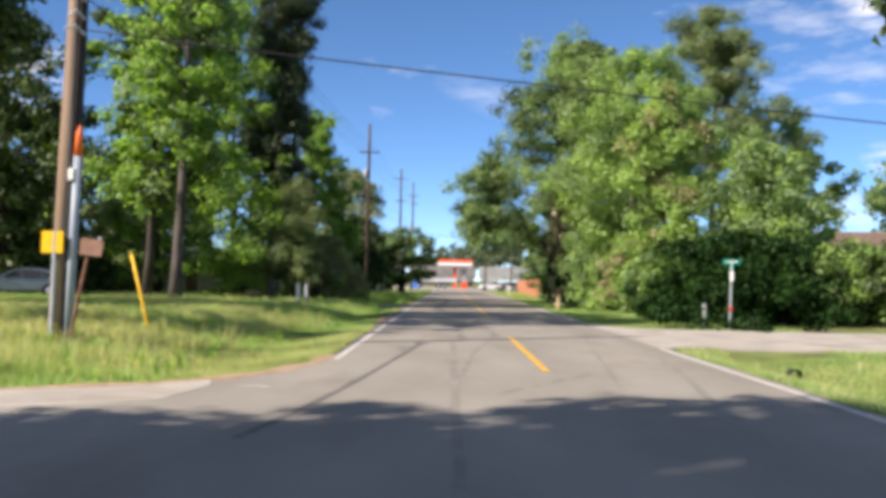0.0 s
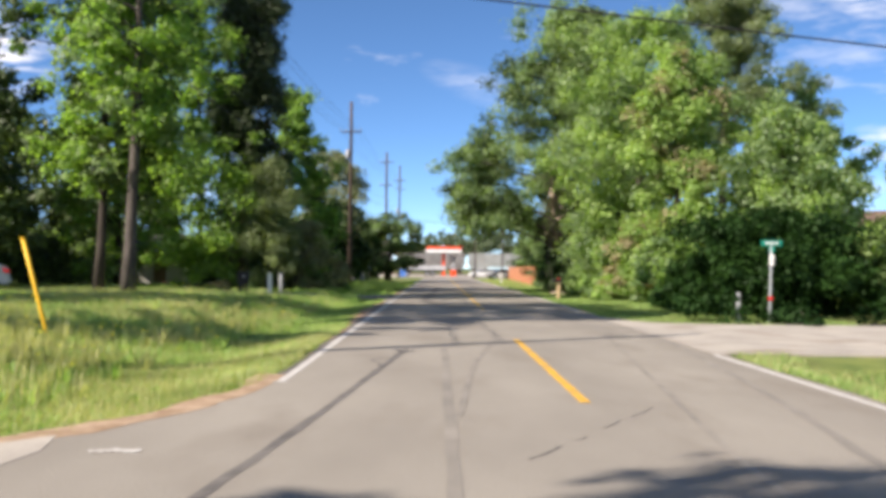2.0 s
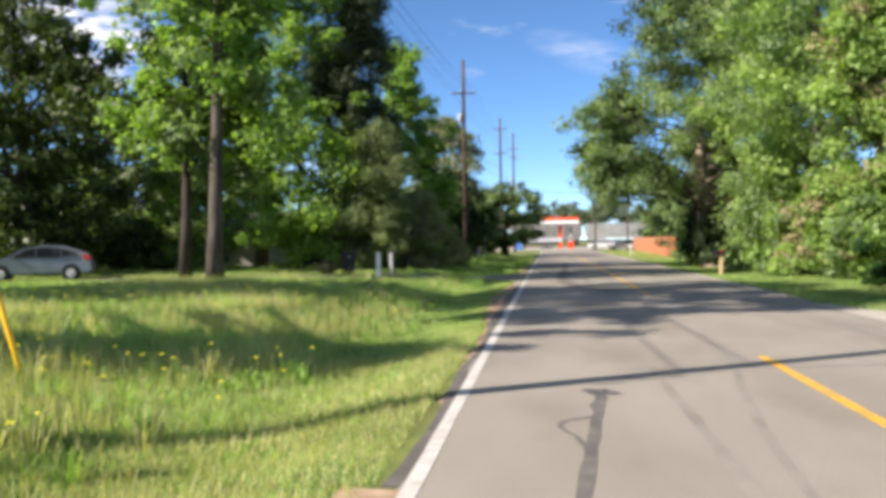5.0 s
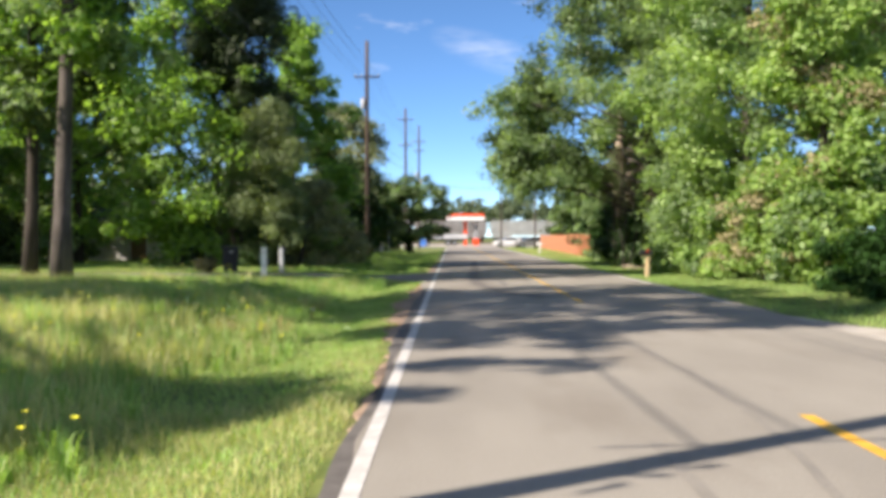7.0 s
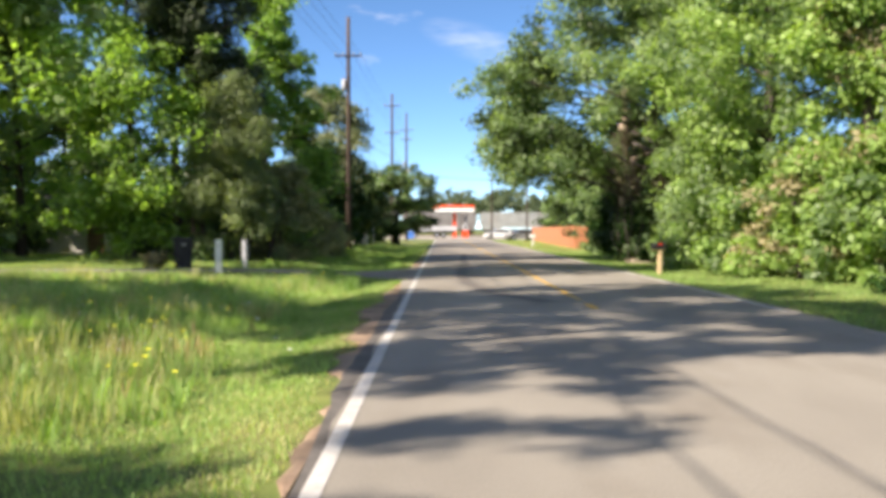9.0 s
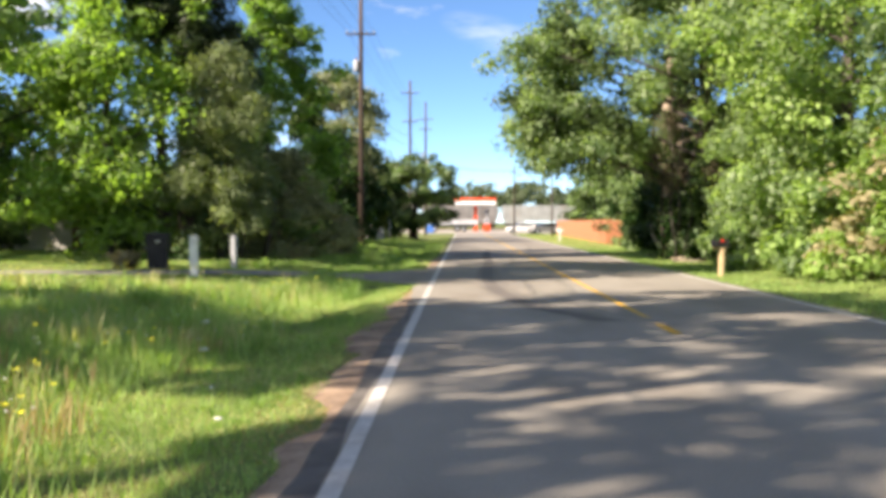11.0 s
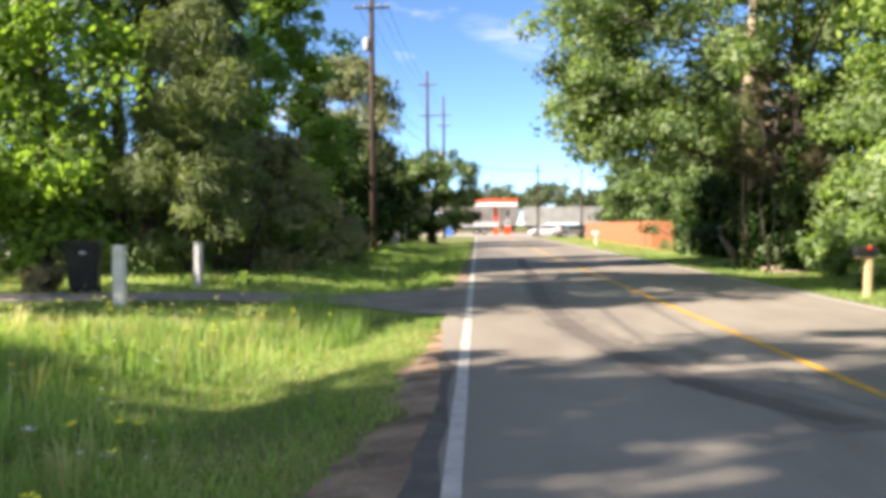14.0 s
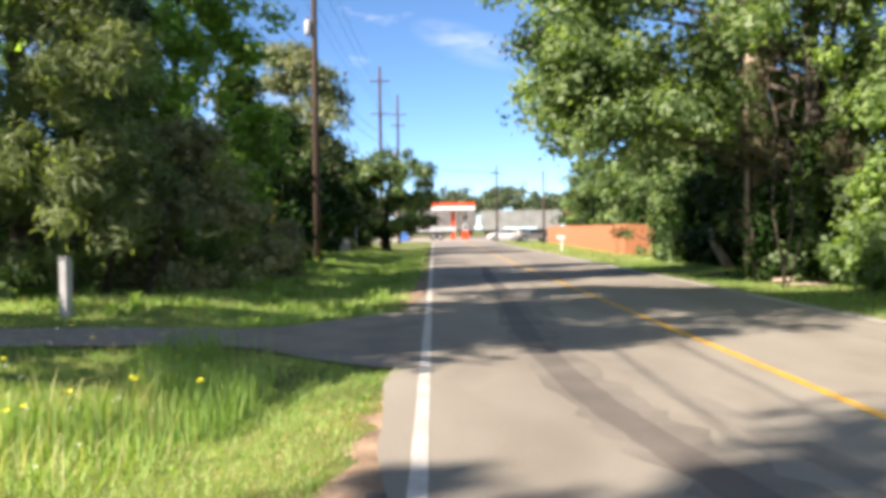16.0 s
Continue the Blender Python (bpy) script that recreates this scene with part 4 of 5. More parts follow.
for i, (x, y, h, rx) in enumerate(((11.8, 88.0, 7.0, 2.6), (12.2, 94.0, 7.6, 2.8), (12.0, 101.0, 7.2, 2.8), (11.6, 117.0, 7.6, 3.0), (13.5, 126.0, 8.0, 3.0), (13.0, 108.0, 6.4, 2.6))):
    tree("fence_side_tree", x, y, h, rx, 0.6, LEAF_OAK, DARK_BARK, "leafy green tree behind the orange fence", 80 + i, clumps=58, per=80, clump_r=1.05, leaf=0.39, limbs=8, trunk_r=0.14, second=(LEAF_DARK, 0.45), group="trees behind the fence")

# woods on the horizon
r = np.random.default_rng(90)
pts = [(x + r.uniform(-3, 3), 292 + r.uniform(-14, 14), r.uniform(0.5, 1) ** 0.8 * (10.4 + 1.2 * math.sin(x * 0.11) + 1.3 * math.sin(x * 0.37 + 1))) for x in np.linspace(-170, 170, 640) for _ in (0, 1, 2, 3)]
v, f = leaves(r, pts, r.uniform(1.2, 2.6, len(pts)), 15, 1.3)
tagged(mesh_of("far_woods", v, f, LEAF_FAR), "hazy line of distant woods beyond the railway", "woods", kind="stuff")


# ---- grass ----
def allowed(x, y):
    """Where grass grows: off the pavement, the driveway and the side roads."""
    wob = 0.16 * np.sin(1.9 * y) + 0.1 * np.sin(4.3 * y + 1)
    soil = -0.03 + 0.11 * step(25, 30, y) + 0.56 * step(28, 34, y) * (1 - 0.7 * step(42.3, 45.3, y)) * (0.62 + 0.38 * np.sin(1.3 * y) * np.sin(0.43 * y + 1))
    left = (x < -2.66 - soil + wob * 0.5) & (y > 11.2 + 0.75 * np.clip(x + 5.9, 0, 4.0) + np.clip(x + 3.7, 0, 1) * 2.6)
    yd = y - drive_off(x)
    left &= ~((yd > 49.3 + wob * 0.4 - 2.1 * (1 - step(0.1, 2.6, -2.6 - x))) & (yd < 51.5 + wob * 0.4 + 2.7 * (1 - step(0.1, 2.6, -2.6 - x))))
    right = (x > right_edge(y) + 0.06 + wob * 0.4) & ~((y > 21.2 + 0.03 * (x - 8) + wob) & (y < 30.2 + 2.0 * np.clip(6.0 - x, 0, 2)))
    right &= ~((x < 8.2) & (x > 5.8) & (y > 19.9 + wob) & (y < 21.4))
    return np.where(x < 0, left, right)


def kept_low(x, y):
    """The grass stands low along the near side of the driveway."""
    return 1 - 0.62 * step(44.4, 46.8, y - drive_off(x)) * (1 - step(52.5, 56, y)) * step(-5.2, -6.0, x)


def sward(name, n, x0, x1, y0, y1, height, wide, mat, label, seed, lean=0.5, patch=None, tall=None, simple=False, free=False):
    """Single blades of grass, each a bent pointed strip."""
    r = np.random.default_rng(seed)
    x, y = r.uniform(x0, x1, n), r.uniform(y0, y1, n)
    keep = np.ones(n, bool) if free else allowed(x, y)
    if patch is not None:
        keep &= r.random(n) < patch(x, y)
    x, y = x[keep], y[keep]
    n = len(x)
    h = height * r.uniform(0.45, 1.25, n) * (tall(x, y) if tall else 1.0) * kept_low(x, y)
    a = r.uniform(0, 2 * math.pi, n)
    w = wide * r.uniform(0.7, 1.3, n) / 2
    z = ground_z(x, y) - 0.01
    side = np.stack([np.cos(a), np.sin(a), np.zeros(n)], 1) * w[:, None]
    b = a + r.uniform(1.0, 2.2, n)
    out = np.stack([np.cos(b), np.sin(b), np.zeros(n)], 1) * (h * lean * r.uniform(0.1, 1.0, n))[:, None]
    base = np.stack([x, y, z], 1)
    up = np.stack([np.zeros(n), np.zeros(n), h], 1)
    if simple:
        v = np.stack([base - side, base + side, base + up + out], 1).reshape(-1, 3)
        return tagged(mesh_of(name, v, np.arange(3 * n).reshape(-1, 3), mat), label, "grass", kind="stuff")
    v = np.stack([base - side, base + side, base + side * 0.8 + up * 0.6 + out * 0.35, base + up + out, base - side * 0.8 + up * 0.6 + out * 0.35], 1).reshape(-1, 3)
    i = np.arange(n)[:, None] * 5
    f = np.concatenate([np.stack([i, i + 1, i + 2], 2), np.stack([i, i + 2, i + 4], 2), np.stack([i + 4, i + 2, i + 3], 2)], 1).reshape(-1, 3)
    return tagged(mesh_of(name, v, f, mat), label, "grass", kind="stuff")


def meadow(x, y):
    """0 on the mown strip beside the road, 1 in the uncut grass."""
    return step(-4.2, -5.6, x + 0.5 * np.sin(0.8 * y) + 0.0)


def blotch(x, y, s=0.7, o=0.0):
    return 0.5 + 0.25 * np.sin(s * x * 1.3 + 0.8 * s * y + o) + 0.25 * np.sin(1.7 * s * y - 0.9 * s * x + 2 * o)


sward("mown_straw", 60000, -5.4, -2.7, 12, 49, 0.05, 0.011, STRAW, "dry pale blades in the mown verge", 112, 0.8, patch=lambda x, y: np.clip(1.6 * blotch(x, y, 1.1, 0.7) - 0.2, 0.1, 1))
sward("short_straw", 42000, -9, -2.7, 12, 25, 0.13, 0.012, STRAW, "pale dry blades among the grass near the corner", 116, 0.7, simple=True, patch=lambda x, y: np.clip(1.5 * blotch(x, y, 0.8, 1.5), 0.2, 1))
sward("mown_grass", 120000, -7.0, -2.7, 11.5, 56, 0.075, 0.011, BLADE, "short mown verge grass", 101, 0.7, simple=True)
sward("meadow_grass", 190000, -14, -3.4, 12, 50, 0.19, 0.017, BLADE, "uncut green meadow grass", 102, 1.1, simple=True, patch=lambda x, y: 0.08 + 0.92 * meadow(x, y), tall=lambda x, y: (1 - 0.35 * (1 - step(21, 27, y))) * (0.35 + 0.7 * blotch(x, y) + 0.7 * blotch(x, y, 2.6, 1.3) ** 2))
sward("seeding_grass", 90000, -16, -4.2, 13, 49, 0.36, 0.009, STRAW, "pale seeding grass stems", 103, 0.6, patch=lambda x, y: meadow(x, y) * np.clip(2.2 * blotch(x, y, 0.45, 1.0) - 0.55, 0.12, 1) * (1 - 0.85 * step(-6.8, -5.8, x) * (1 - step(22, 26, y))) * (1 - 0.5 * step(28, 32, y)))
sward("tall_weeds", 42000, -9.5, -4.3, 24, 49.2, 0.37, 0.014, BLADE, "tall green weeds standing in clumps", 114, 0.45, patch=lambda x, y: meadow(x, y) * np.clip(5 * blotch(x, y, 2.4, 0.6) * blotch(x, y, 5.1, 2.2) - 1.5, 0, 1), tall=lambda x, y: 0.55 + 0.75 * blotch(x, y, 3.7, 1.9))
sward("pale_seed_heads", 26000, -13, -5.0, 13.5, 34, 0.34, 0.014, STRAW, "patches of pale seed heads", 115, 0.5, patch=lambda x, y: meadow(x, y) * np.clip(4 * blotch(x, y, 0.9, 2.4) - 1.7, 0, 1))
sward("leaf_litter", 9000, -3.5, -2.74, 28, 46.5, 0.035, 0.02, RUSTY, "brown leaf litter on the bare soil", 117, 2.4, simple=True, free=True, patch=lambda x, y: step(28, 33, y) * (0.4 + 0.6 * blotch(x, y, 2.0, 0.5)))
sward("stray_grass", 9000, -3.75, -2.86, 27, 47, 0.06, 0.012, BLADE, "stray blades creeping over the bare soil", 118, 0.9, simple=True, free=True, patch=lambda x, y: step(-2.9, -3.6, x + 0.25 * np.sin(2.1 * y) * np.sin(0.7 * y)) * 0.9)
corner = lambda x, y: y - (11.15 + 0.75 * np.clip(x + 5.9, 0, 4.0) + np.clip(x + 3.7, 0, 1) * 2.6)
sward("stray_grass", 34000, -6.8, -2.62, 10.8, 18.5, 0.06, 0.011, BLADE, "stray blades creeping over the worn corner", 119, 0.9, simple=True, free=True, patch=lambda x, y: step(-0.22, 0.35, corner(x, y) + 0.14 * np.sin(3.1 * x) + 0.1 * np.sin(7 * x + y)) * (corner(x, y) < 0.9))
sward("dry_litter", 16000, -6.8, -2.62, 10.8, 18.5, 0.04, 0.014, RUSTY, "dry litter on the worn corner", 121, 2.2, simple=True, free=True, patch=lambda x, y: step(-0.42, -0.1, corner(x, y)) * (1 - step(0.1, 0.5, corner(x, y))))
sward("rusty_weeds", 2600, -7.6, -4.6, 29, 37, 0.30, 0.02, RUSTY, "rusty-brown weeds in the grass", 104, 0.6, patch=lambda x, y: np.clip(3 * blotch(x, y, 1.4, 0.4) - 1.6, 0, 1))
sward("straw_lawn", 40000, -34, -8, 20, 60, 0.2, 0.02, STRAW, "pale dry stems in the lawn", 111, 0.5, patch=lambda x, y: np.clip(2.0 * blotch(x, y, 0.5, 0.3) - 0.6, 0.05, 1))
sward("lawn_grass", 95000, -34, -9, 30, 62, 0.16, 0.04, BLADE, "shaggy lawn grass under the trees", 105, 0.7, simple=True)
sward("verge_grass", 60000, -12, -2.8, 51, 110, 0.16, 0.035, BLADE, "rough roadside grass beyond the driveway", 106, 0.7, simple=True)
sward("tussock_grass", 3200, -5.9, -4.0, 44.0, 48.6, 0.42, 0.013, BLADE, "tall tussocks beside the driveway", 107, 0.4, patch=lambda x, y: np.clip(3 * blotch(x, y, 2.0, 2.0) - 1.2, 0, 1))
sward("verge_straw", 26000, 4.6, 13, 5, 21.6, 0.13, 0.013, STRAW, "pale dry blades at the junction", 113, 0.7, patch=lambda x, y: np.clip(1.8 * blotch(x, y, 0.9, 0.2) - 0.2, 0.15, 1))
sward("verge_grass", 55000, 4.6, 13, 5, 21.6, 0.11, 0.014, BLADE, "short roadside grass at the junction", 108, 0.7, simple=True)
sward("verge_grass", 52000, 4.6, 11.5, 29.8, 84, 0.10, 0.022, BLADE, "short roadside grass below the thicket", 109, 0.7, simple=True)
sward("verge_grass", 16000, 4.4, 14, 84, 135, 0.15, 0.05, BLADE, "short roadside grass beside the fence", 110, 0.7, simple=True)


sward("verge_straw", 14000, 4.4, 14, 78, 135, 0.14, 0.045, STRAW, "dry pale grass beside the fence", 122, 0.7, simple=True)
sward("verge_straw", 22000, -12, -2.7, 52, 110, 0.15, 0.026, STRAW, "dry pale stems in the rough verge", 123, 0.6, simple=True, patch=lambda x, y: np.clip(2.2 * blotch(x, y, 0.9, 1.1) - 0.7, 0.05, 1))


def tufts(name, n, blades, x0, x1, y0, y1, height, wide, mat, label, seed, where):
    """Weeds in tufts, their blades arching outwards from one root."""
    r = np.random.default_rng(seed)
    x, y = r.uniform(x0, x1, n), r.uniform(y0, y1, n)
    keep = allowed(x, y) & (r.random(n) < where(x, y))
    x, y = x[keep], y[keep]
    size = np.repeat(height * r.uniform(0.5, 1.35, len(x)) * kept_low(x, y), blades)
    x, y = np.repeat(x, blades), np.repeat(y, blades)
    n = len(x)
    a = r.uniform(0, 2 * math.pi, n)
    root = r.random(n) ** 0.5 * 0.09
    x, y = x + root * np.cos(a), y + root * np.sin(a)
    out = np.stack([np.cos(a), np.sin(a), np.zeros(n)], 1)
    side = np.stack([-np.sin(a), np.cos(a), np.zeros(n)], 1) * (wide * r.uniform(0.6, 1.3, n))[:, None] / 2
    h = size * r.uniform(0.55, 1.1, n)
    reach = h * r.uniform(0.1, 0.75, n)
    base = np.stack([x, y, ground_z(x, y) - 0.01], 1)
    up = np.stack([np.zeros(n), np.zeros(n), h], 1)
    mid = base + up * 0.72 + out * (reach * 0.4)[:, None]
    tip = base + up * (1.0 - 0.35 * (reach / h) ** 2)[:, None] + out * reach[:, None]
    v = np.stack([base - side * 0.5, base + side * 0.5, mid + side, tip, mid - side], 1).reshape(-1, 3)
    i = np.arange(n)[:, None] * 5
    f = np.concatenate([np.stack([i, i + 1, i + 2], 2), np.stack([i, i + 2, i + 4], 2), np.stack([i + 4, i + 2, i + 3], 2)], 1).reshape(-1, 3)
    return tagged(mesh_of(name, v, f, mat), label, "weeds", kind="stuff")


LEAF_WEED = leafy("fresh_weed_leaf", (0.12, 0.24, 0.055), (0.38, 0.52, 0.17), 0.45, 0.5, 0.3)
tufts("weed_tufts", 1500, 26, -12.5, -4.0, 12.5, 48, 0.25, 0.015, LEAF_WEED, "fresh green weed tufts standing out of the meadow", 131, lambda x, y: meadow(x, y) * (0.3 + 0.7 * blotch(x, y, 1.6, 0.9)))
tufts("seed_tufts", 420, 20, -11.5, -4.6, 14, 46, 0.44, 0.013, STRAW, "pale seeding tufts standing above the meadow", 132, lambda x, y: meadow(x, y) * np.clip(2.6 * blotch(x, y, 0.8, 2.2) - 0.9, 0, 1))
tufts("verge_tufts", 320, 16, -4.8, -2.9, 13, 47, 0.09, 0.016, LEAF_WEED, "low clover-green tufts in the mown verge", 133, lambda x, y: 0.3 + 0.5 * blotch(x, y, 2.3, 0.4))
tufts("roadside_tufts", 420, 22, -9.5, -3.2, 53, 92, 0.26, 0.03, LEAF_WEED, "rough weed tufts on the verge beyond the driveway", 134, lambda x, y: 0.25 + 0.75 * blotch(x, y, 1.1, 1.9))


def blooms(name, n, x0, x1, y0, y1, seed, size, mat, label, height):
    r = np.random.default_rng(seed)
    x, y = r.uniform(x0, x1, n), r.uniform(y0, y1, n)
    keep = allowed(x, y) & (meadow(x, y) > 0.3)
    x, y = x[keep], y[keep]
    vs, fs = [], []
    for px, py in zip(x, y):
        c = np.array([px, py, float(ground_z(px, py)) + height * r.uniform(0.6, 1.3)])
        for k in range(6):
            a, d = 2 * math.pi * k / 6 + r.random(), size * r.uniform(0.8, 1.2)
            o = len(vs)
            vs += [c, c + [d * math.cos(a - 0.45), d * math.sin(a - 0.45), d * 0.35], c + [d * 1.25 * math.cos(a), d * 1.25 * math.sin(a), d * 0.5], c + [d * math.cos(a + 0.45), d * math.sin(a + 0.45), d * 0.35]]
            fs.append((o, o + 1, o + 2, o + 3))
    return tagged(mesh_of(name, vs, fs, mat), label, "flowers", kind="stuff")


blooms("yellow_flowers", 620, -13, -3.6, 13, 49, 120, 0.03, FLOWER, "scattered yellow wild flowers in the grass", 0.42)
blooms("white_flowers", 260, -9, -3.9, 30, 48, 121, 0.018, WHITE, "small white wild flowers in the grass", 0.3)
r = random.Random(8)
for i, (x, y, s) in enumerate(((-4.9, 36.4, 0.05), (-3.7, 32.6, 0.035), (-5.6, 39.0, 0.06), (-6.1, 39.2, 0.05), (-4.2, 34.2, 0.03), (-8.6, 21.4, 0.09))):
    b = bmesh.new()
    bmesh.ops.create_icosphere(b, subdivisions=2, radius=s)
    for v_ in b.verts:
        v_.co = Vector((v_.co.x * r.uniform(0.8, 1.3), v_.co.y * r.uniform(0.7, 1.1), v_.co.z * r.uniform(0.3, 0.5)))
    ob = part("litter_scrap", b, WHITE)
    ob.location = (x, y, float(ground_z(x, y)) + s * 0.4 + (0.1 if i in (0, 2, 3, 5) else 0.02))
    tagged(ob, "crumpled scrap of white litter in the grass", "litter", "litter in the grass")


# ---- poles, wires and signs ----
def bars(parent, x, y, z, w, h, rows, material, normal_y=-1, name="lettering_bar"):
    for k in range(rows):
        part(name, box(w * (0.92 if k % 2 == 0 else 0.7), 0.003, h / rows * 0.42, x, y, z + h * (k + 0.28) / rows, 0), material, parent)


def utility_pole(x, y, height, label, arm=None, can=None, lamp=None, lean=(0, 0), r0=0.17, wood=None):
    ob = thing("utility_pole", x, y, float(ground_z(x, y)) - 0.1, label, "utility pole", group="utility poles")
    part("pole", tube([(lean[0] * k, lean[1] * k, height * k) for k in (0, 0.33, 0.66, 1)], [r0, r0 * 0.9, r0 * 0.78, r0 * 0.66], 14), wood or POLE_WOOD, ob, smooth=True)
    for z, w in arm or ():
        part("crossarm", box(w, 0.09, 0.1, lean[0] * z / height, -0.15, z), wood or POLE_WOOD, ob)
        for s in (-0.46, -0.2, 0.2, 0.46):
            part("insulator", tube([(w * s, -0.15, z + 0.12), (w * s, -0.15, z + 0.2), (w * s, -0.15, z + 0.26)], [0.03, 0.06, 0.03], 8), GALV, ob, smooth=True)
    for z, dx in can or ():
        c = part("transformer", tube([(dx, -0.1, z), (dx, -0.1, z + 0.08), (dx, -0.1, z + 0.6), (dx, -0.1, z + 0.68)], [0.12, 0.15, 0.15, 0.1], 16), GREY_WHITE, ob, "pale grey transformer can", True)
        part("bushing", tube([(dx, -0.1, z + 0.66), (dx, -0.1, z + 0.85)], [0.05, 0.03], 8), RUST, c)
    return ob


near = utility_pole(-7.97, 17.6, 12.0, "brown wooden utility pole with marker sign and grey conduit", lean=(0.3, 0.0), arm=((10.6, 1.6),))
part("marker_sign", box(0.42, 0.02, 0.42, -0.02, -0.26, 1.82, 0.02), SIGN_YELLOW, near, "square yellow marker sign")
bars(near, -0.02, -0.274, 1.94, 0.2, 0.16, 2, YELLOW_LINE)
part("sign_strap", tube([(0.0, -0.24, 0.1), (0.02, -0.24, 2.25)], 0.04, 8), GALV, near, "galvanised channel under the sign")
part("meter_box", box(0.13, 0.1, 0.24, 0.27, -0.18, 3.22, 0.02), WHITE, near, "small white box")
part("ground_wire", tube([(0.18, -0.12, 0.05), (0.22, -0.12, 4.5), (0.3, -0.1, 9.5)], 0.035, 6), CABLE, near)
part("cable_bundle", tube([(0.2, -0.02, 0.05), (0.28, -0.02, 2.8), (0.36, 0.0, 7.0)], [0.1, 0.08, 0.05], 8), CABLE, near)
for k, z in enumerate((6.4, 6.75, 6.1)):
    part("bracket", tube([(0.12, -0.2 - 0.1 * k, z), (0.3, -0.3, z + 0.1), (0.42, -0.15, z - 0.05)], 0.03, 6), GALV, near)
pipe = thing("cable_riser_pipe", -7.70, 17.5, float(ground_z(-7.7, 17.5)) - 0.05, "grey-blue plastic riser pipe with an orange cap", "pipe")
part("pipe", tube([(0, 0, 0), (0.04, 0, 2.0), (0.08, 0, 3.65)], 0.085, 12), PVC, pipe, smooth=True)
part("cap", tube([(0.08, 0, 3.65), (0.09, 0, 4.1), (0.1, 0, 4.25)], [0.085, 0.06, 0.02], 12), ORANGE_PL, pipe, "orange cap", True)

bs = thing("marker_post", -7.43, 16.85, float(ground_z(-7.43, 16.85)) - 0.05, "leaning rusty post carrying a weathered brown sign", "sign")
part("post", tube([(0, 0, 0), (0.18, 0, 1.0), (0.36, 0, 1.95)], 0.032, 8), RUST, bs)
part("sign_plate", box(0.42, 0.02, 0.31, 0.40, -0.05, 1.72, 0.01, turn=pose(0, 0, 0, 0, 5, 0)), SIGN_BROWN, bs, "weathered brown sign plate")
part("bolt", tube([(0.55, -0.07, 2.05), (0.55, -0.03, 2.05)], 0.03, 8), GALV, bs)

yp = thing("guy_marker_post", -7.55, 21.2, float(ground_z(-7.55, 21.2)) - 0.05, "slanting bright yellow guy-wire marker tube", "marker")
part("tube", tube([(0.22, 0.0, 0.0), (0.16, -0.05, 0.3), (-0.18, -0.25, 1.87)], 0.034, 10), YELLOW_PL, yp, smooth=True)
part("cap", tube([(-0.18, -0.25, 1.86), (-0.186, -0.253, 1.90)], 0.038, 10), YELLOW_PL, yp)

utility_pole(-7.51, 78.3, 14.8, "tall wooden utility pole with crossarm and transformer", arm=((12.3, 1.7),), can=((10.2, -0.27),), wood=DARK_POLE)
utility_pole(-6.8, 116.5, 15.6, "distant wooden utility pole with crossarm", arm=((14.3, 1.7), (11.5, 1.5)), wood=DARK_POLE)
utility_pole(-6.1, 138.0, 16.4, "distant wooden utility pole with transformer", arm=((14.2, 1.8), (13.0, 1.5)), can=((9.5, -0.33), (8.6, 0.3)), wood=DARK_POLE)
utility_pole(5.5, 150.0, 9.4, "shorter wooden utility pole near the fuel station", arm=((8.4, 1.4),), r0=0.15, wood=DARK_POLE)
utility_pole(7.75, 121.0, 6.9, "slim grey wooden pole by the fence", r0=0.12, wood=BARK)


def wire(a, b, sag, radius, label):
    A, B = Vector(a), Vector(b)
    pts = [A.lerp(B, k) - Vector((0, 0, sag * 4 * k * (1 - k))) for k in np.linspace(0, 1, 15)]
    tagged(part("overhead_wire", tube(pts, radius, 5), CABLE, smooth=True), label, "wire", "overhead wires")


wire((-7.8, 18.2, 6.34), (30.0, 24.5, 4.4), 0.15, 0.018, "thick black service cable crossing over the road")
for dx, z0 in ((-0.78, 12.5), (-0.34, 12.5), (0.34, 12.5), (0.78, 12.5), (0.0, 9.2), (0.1, 8.3)):
    rad = 0.010 if z0 > 10 else 0.015
    zn = 10.85 if z0 > 10 else z0 - 1.2
    wire((-8.0 + dx * 0.7, 17.5, zn), (-7.5 + dx, 78.2, z0), 0.8, rad, "sagging power line along the road")
    wire((-7.5 + dx, 78.2, z0), (-6.8 + dx, 116.4, z0 + 0.8), 0.6, rad, "sagging power line along the road")
    wire((-6.8 + dx, 116.4, z0 + 0.8), (-6.5 + dx, 137.9, z0 + 1.0), 0.3, rad, "sagging power line along the road")
wire((-6.5, 138, 9.0), (5.5, 150, 8.5), 0.4, 0.03, "sagging cable across the road")
gm = thing("guy_wire", -7.65, 65.6, float(ground_z(-7.65, 65.6)), "steel guy wire with a yellow marker sleeve", "guy wire")
part("strand", tube([(0, 0, 0), (0.1, 12.6, 11.2)], 0.005, 5), CABLE, gm)
part("marker_sleeve", tube([(0.015, 1.9, 1.69), (0.022, 2.75, 2.45)], 0.055, 8), YELLOW_PL, gm, "yellow plastic sleeve")

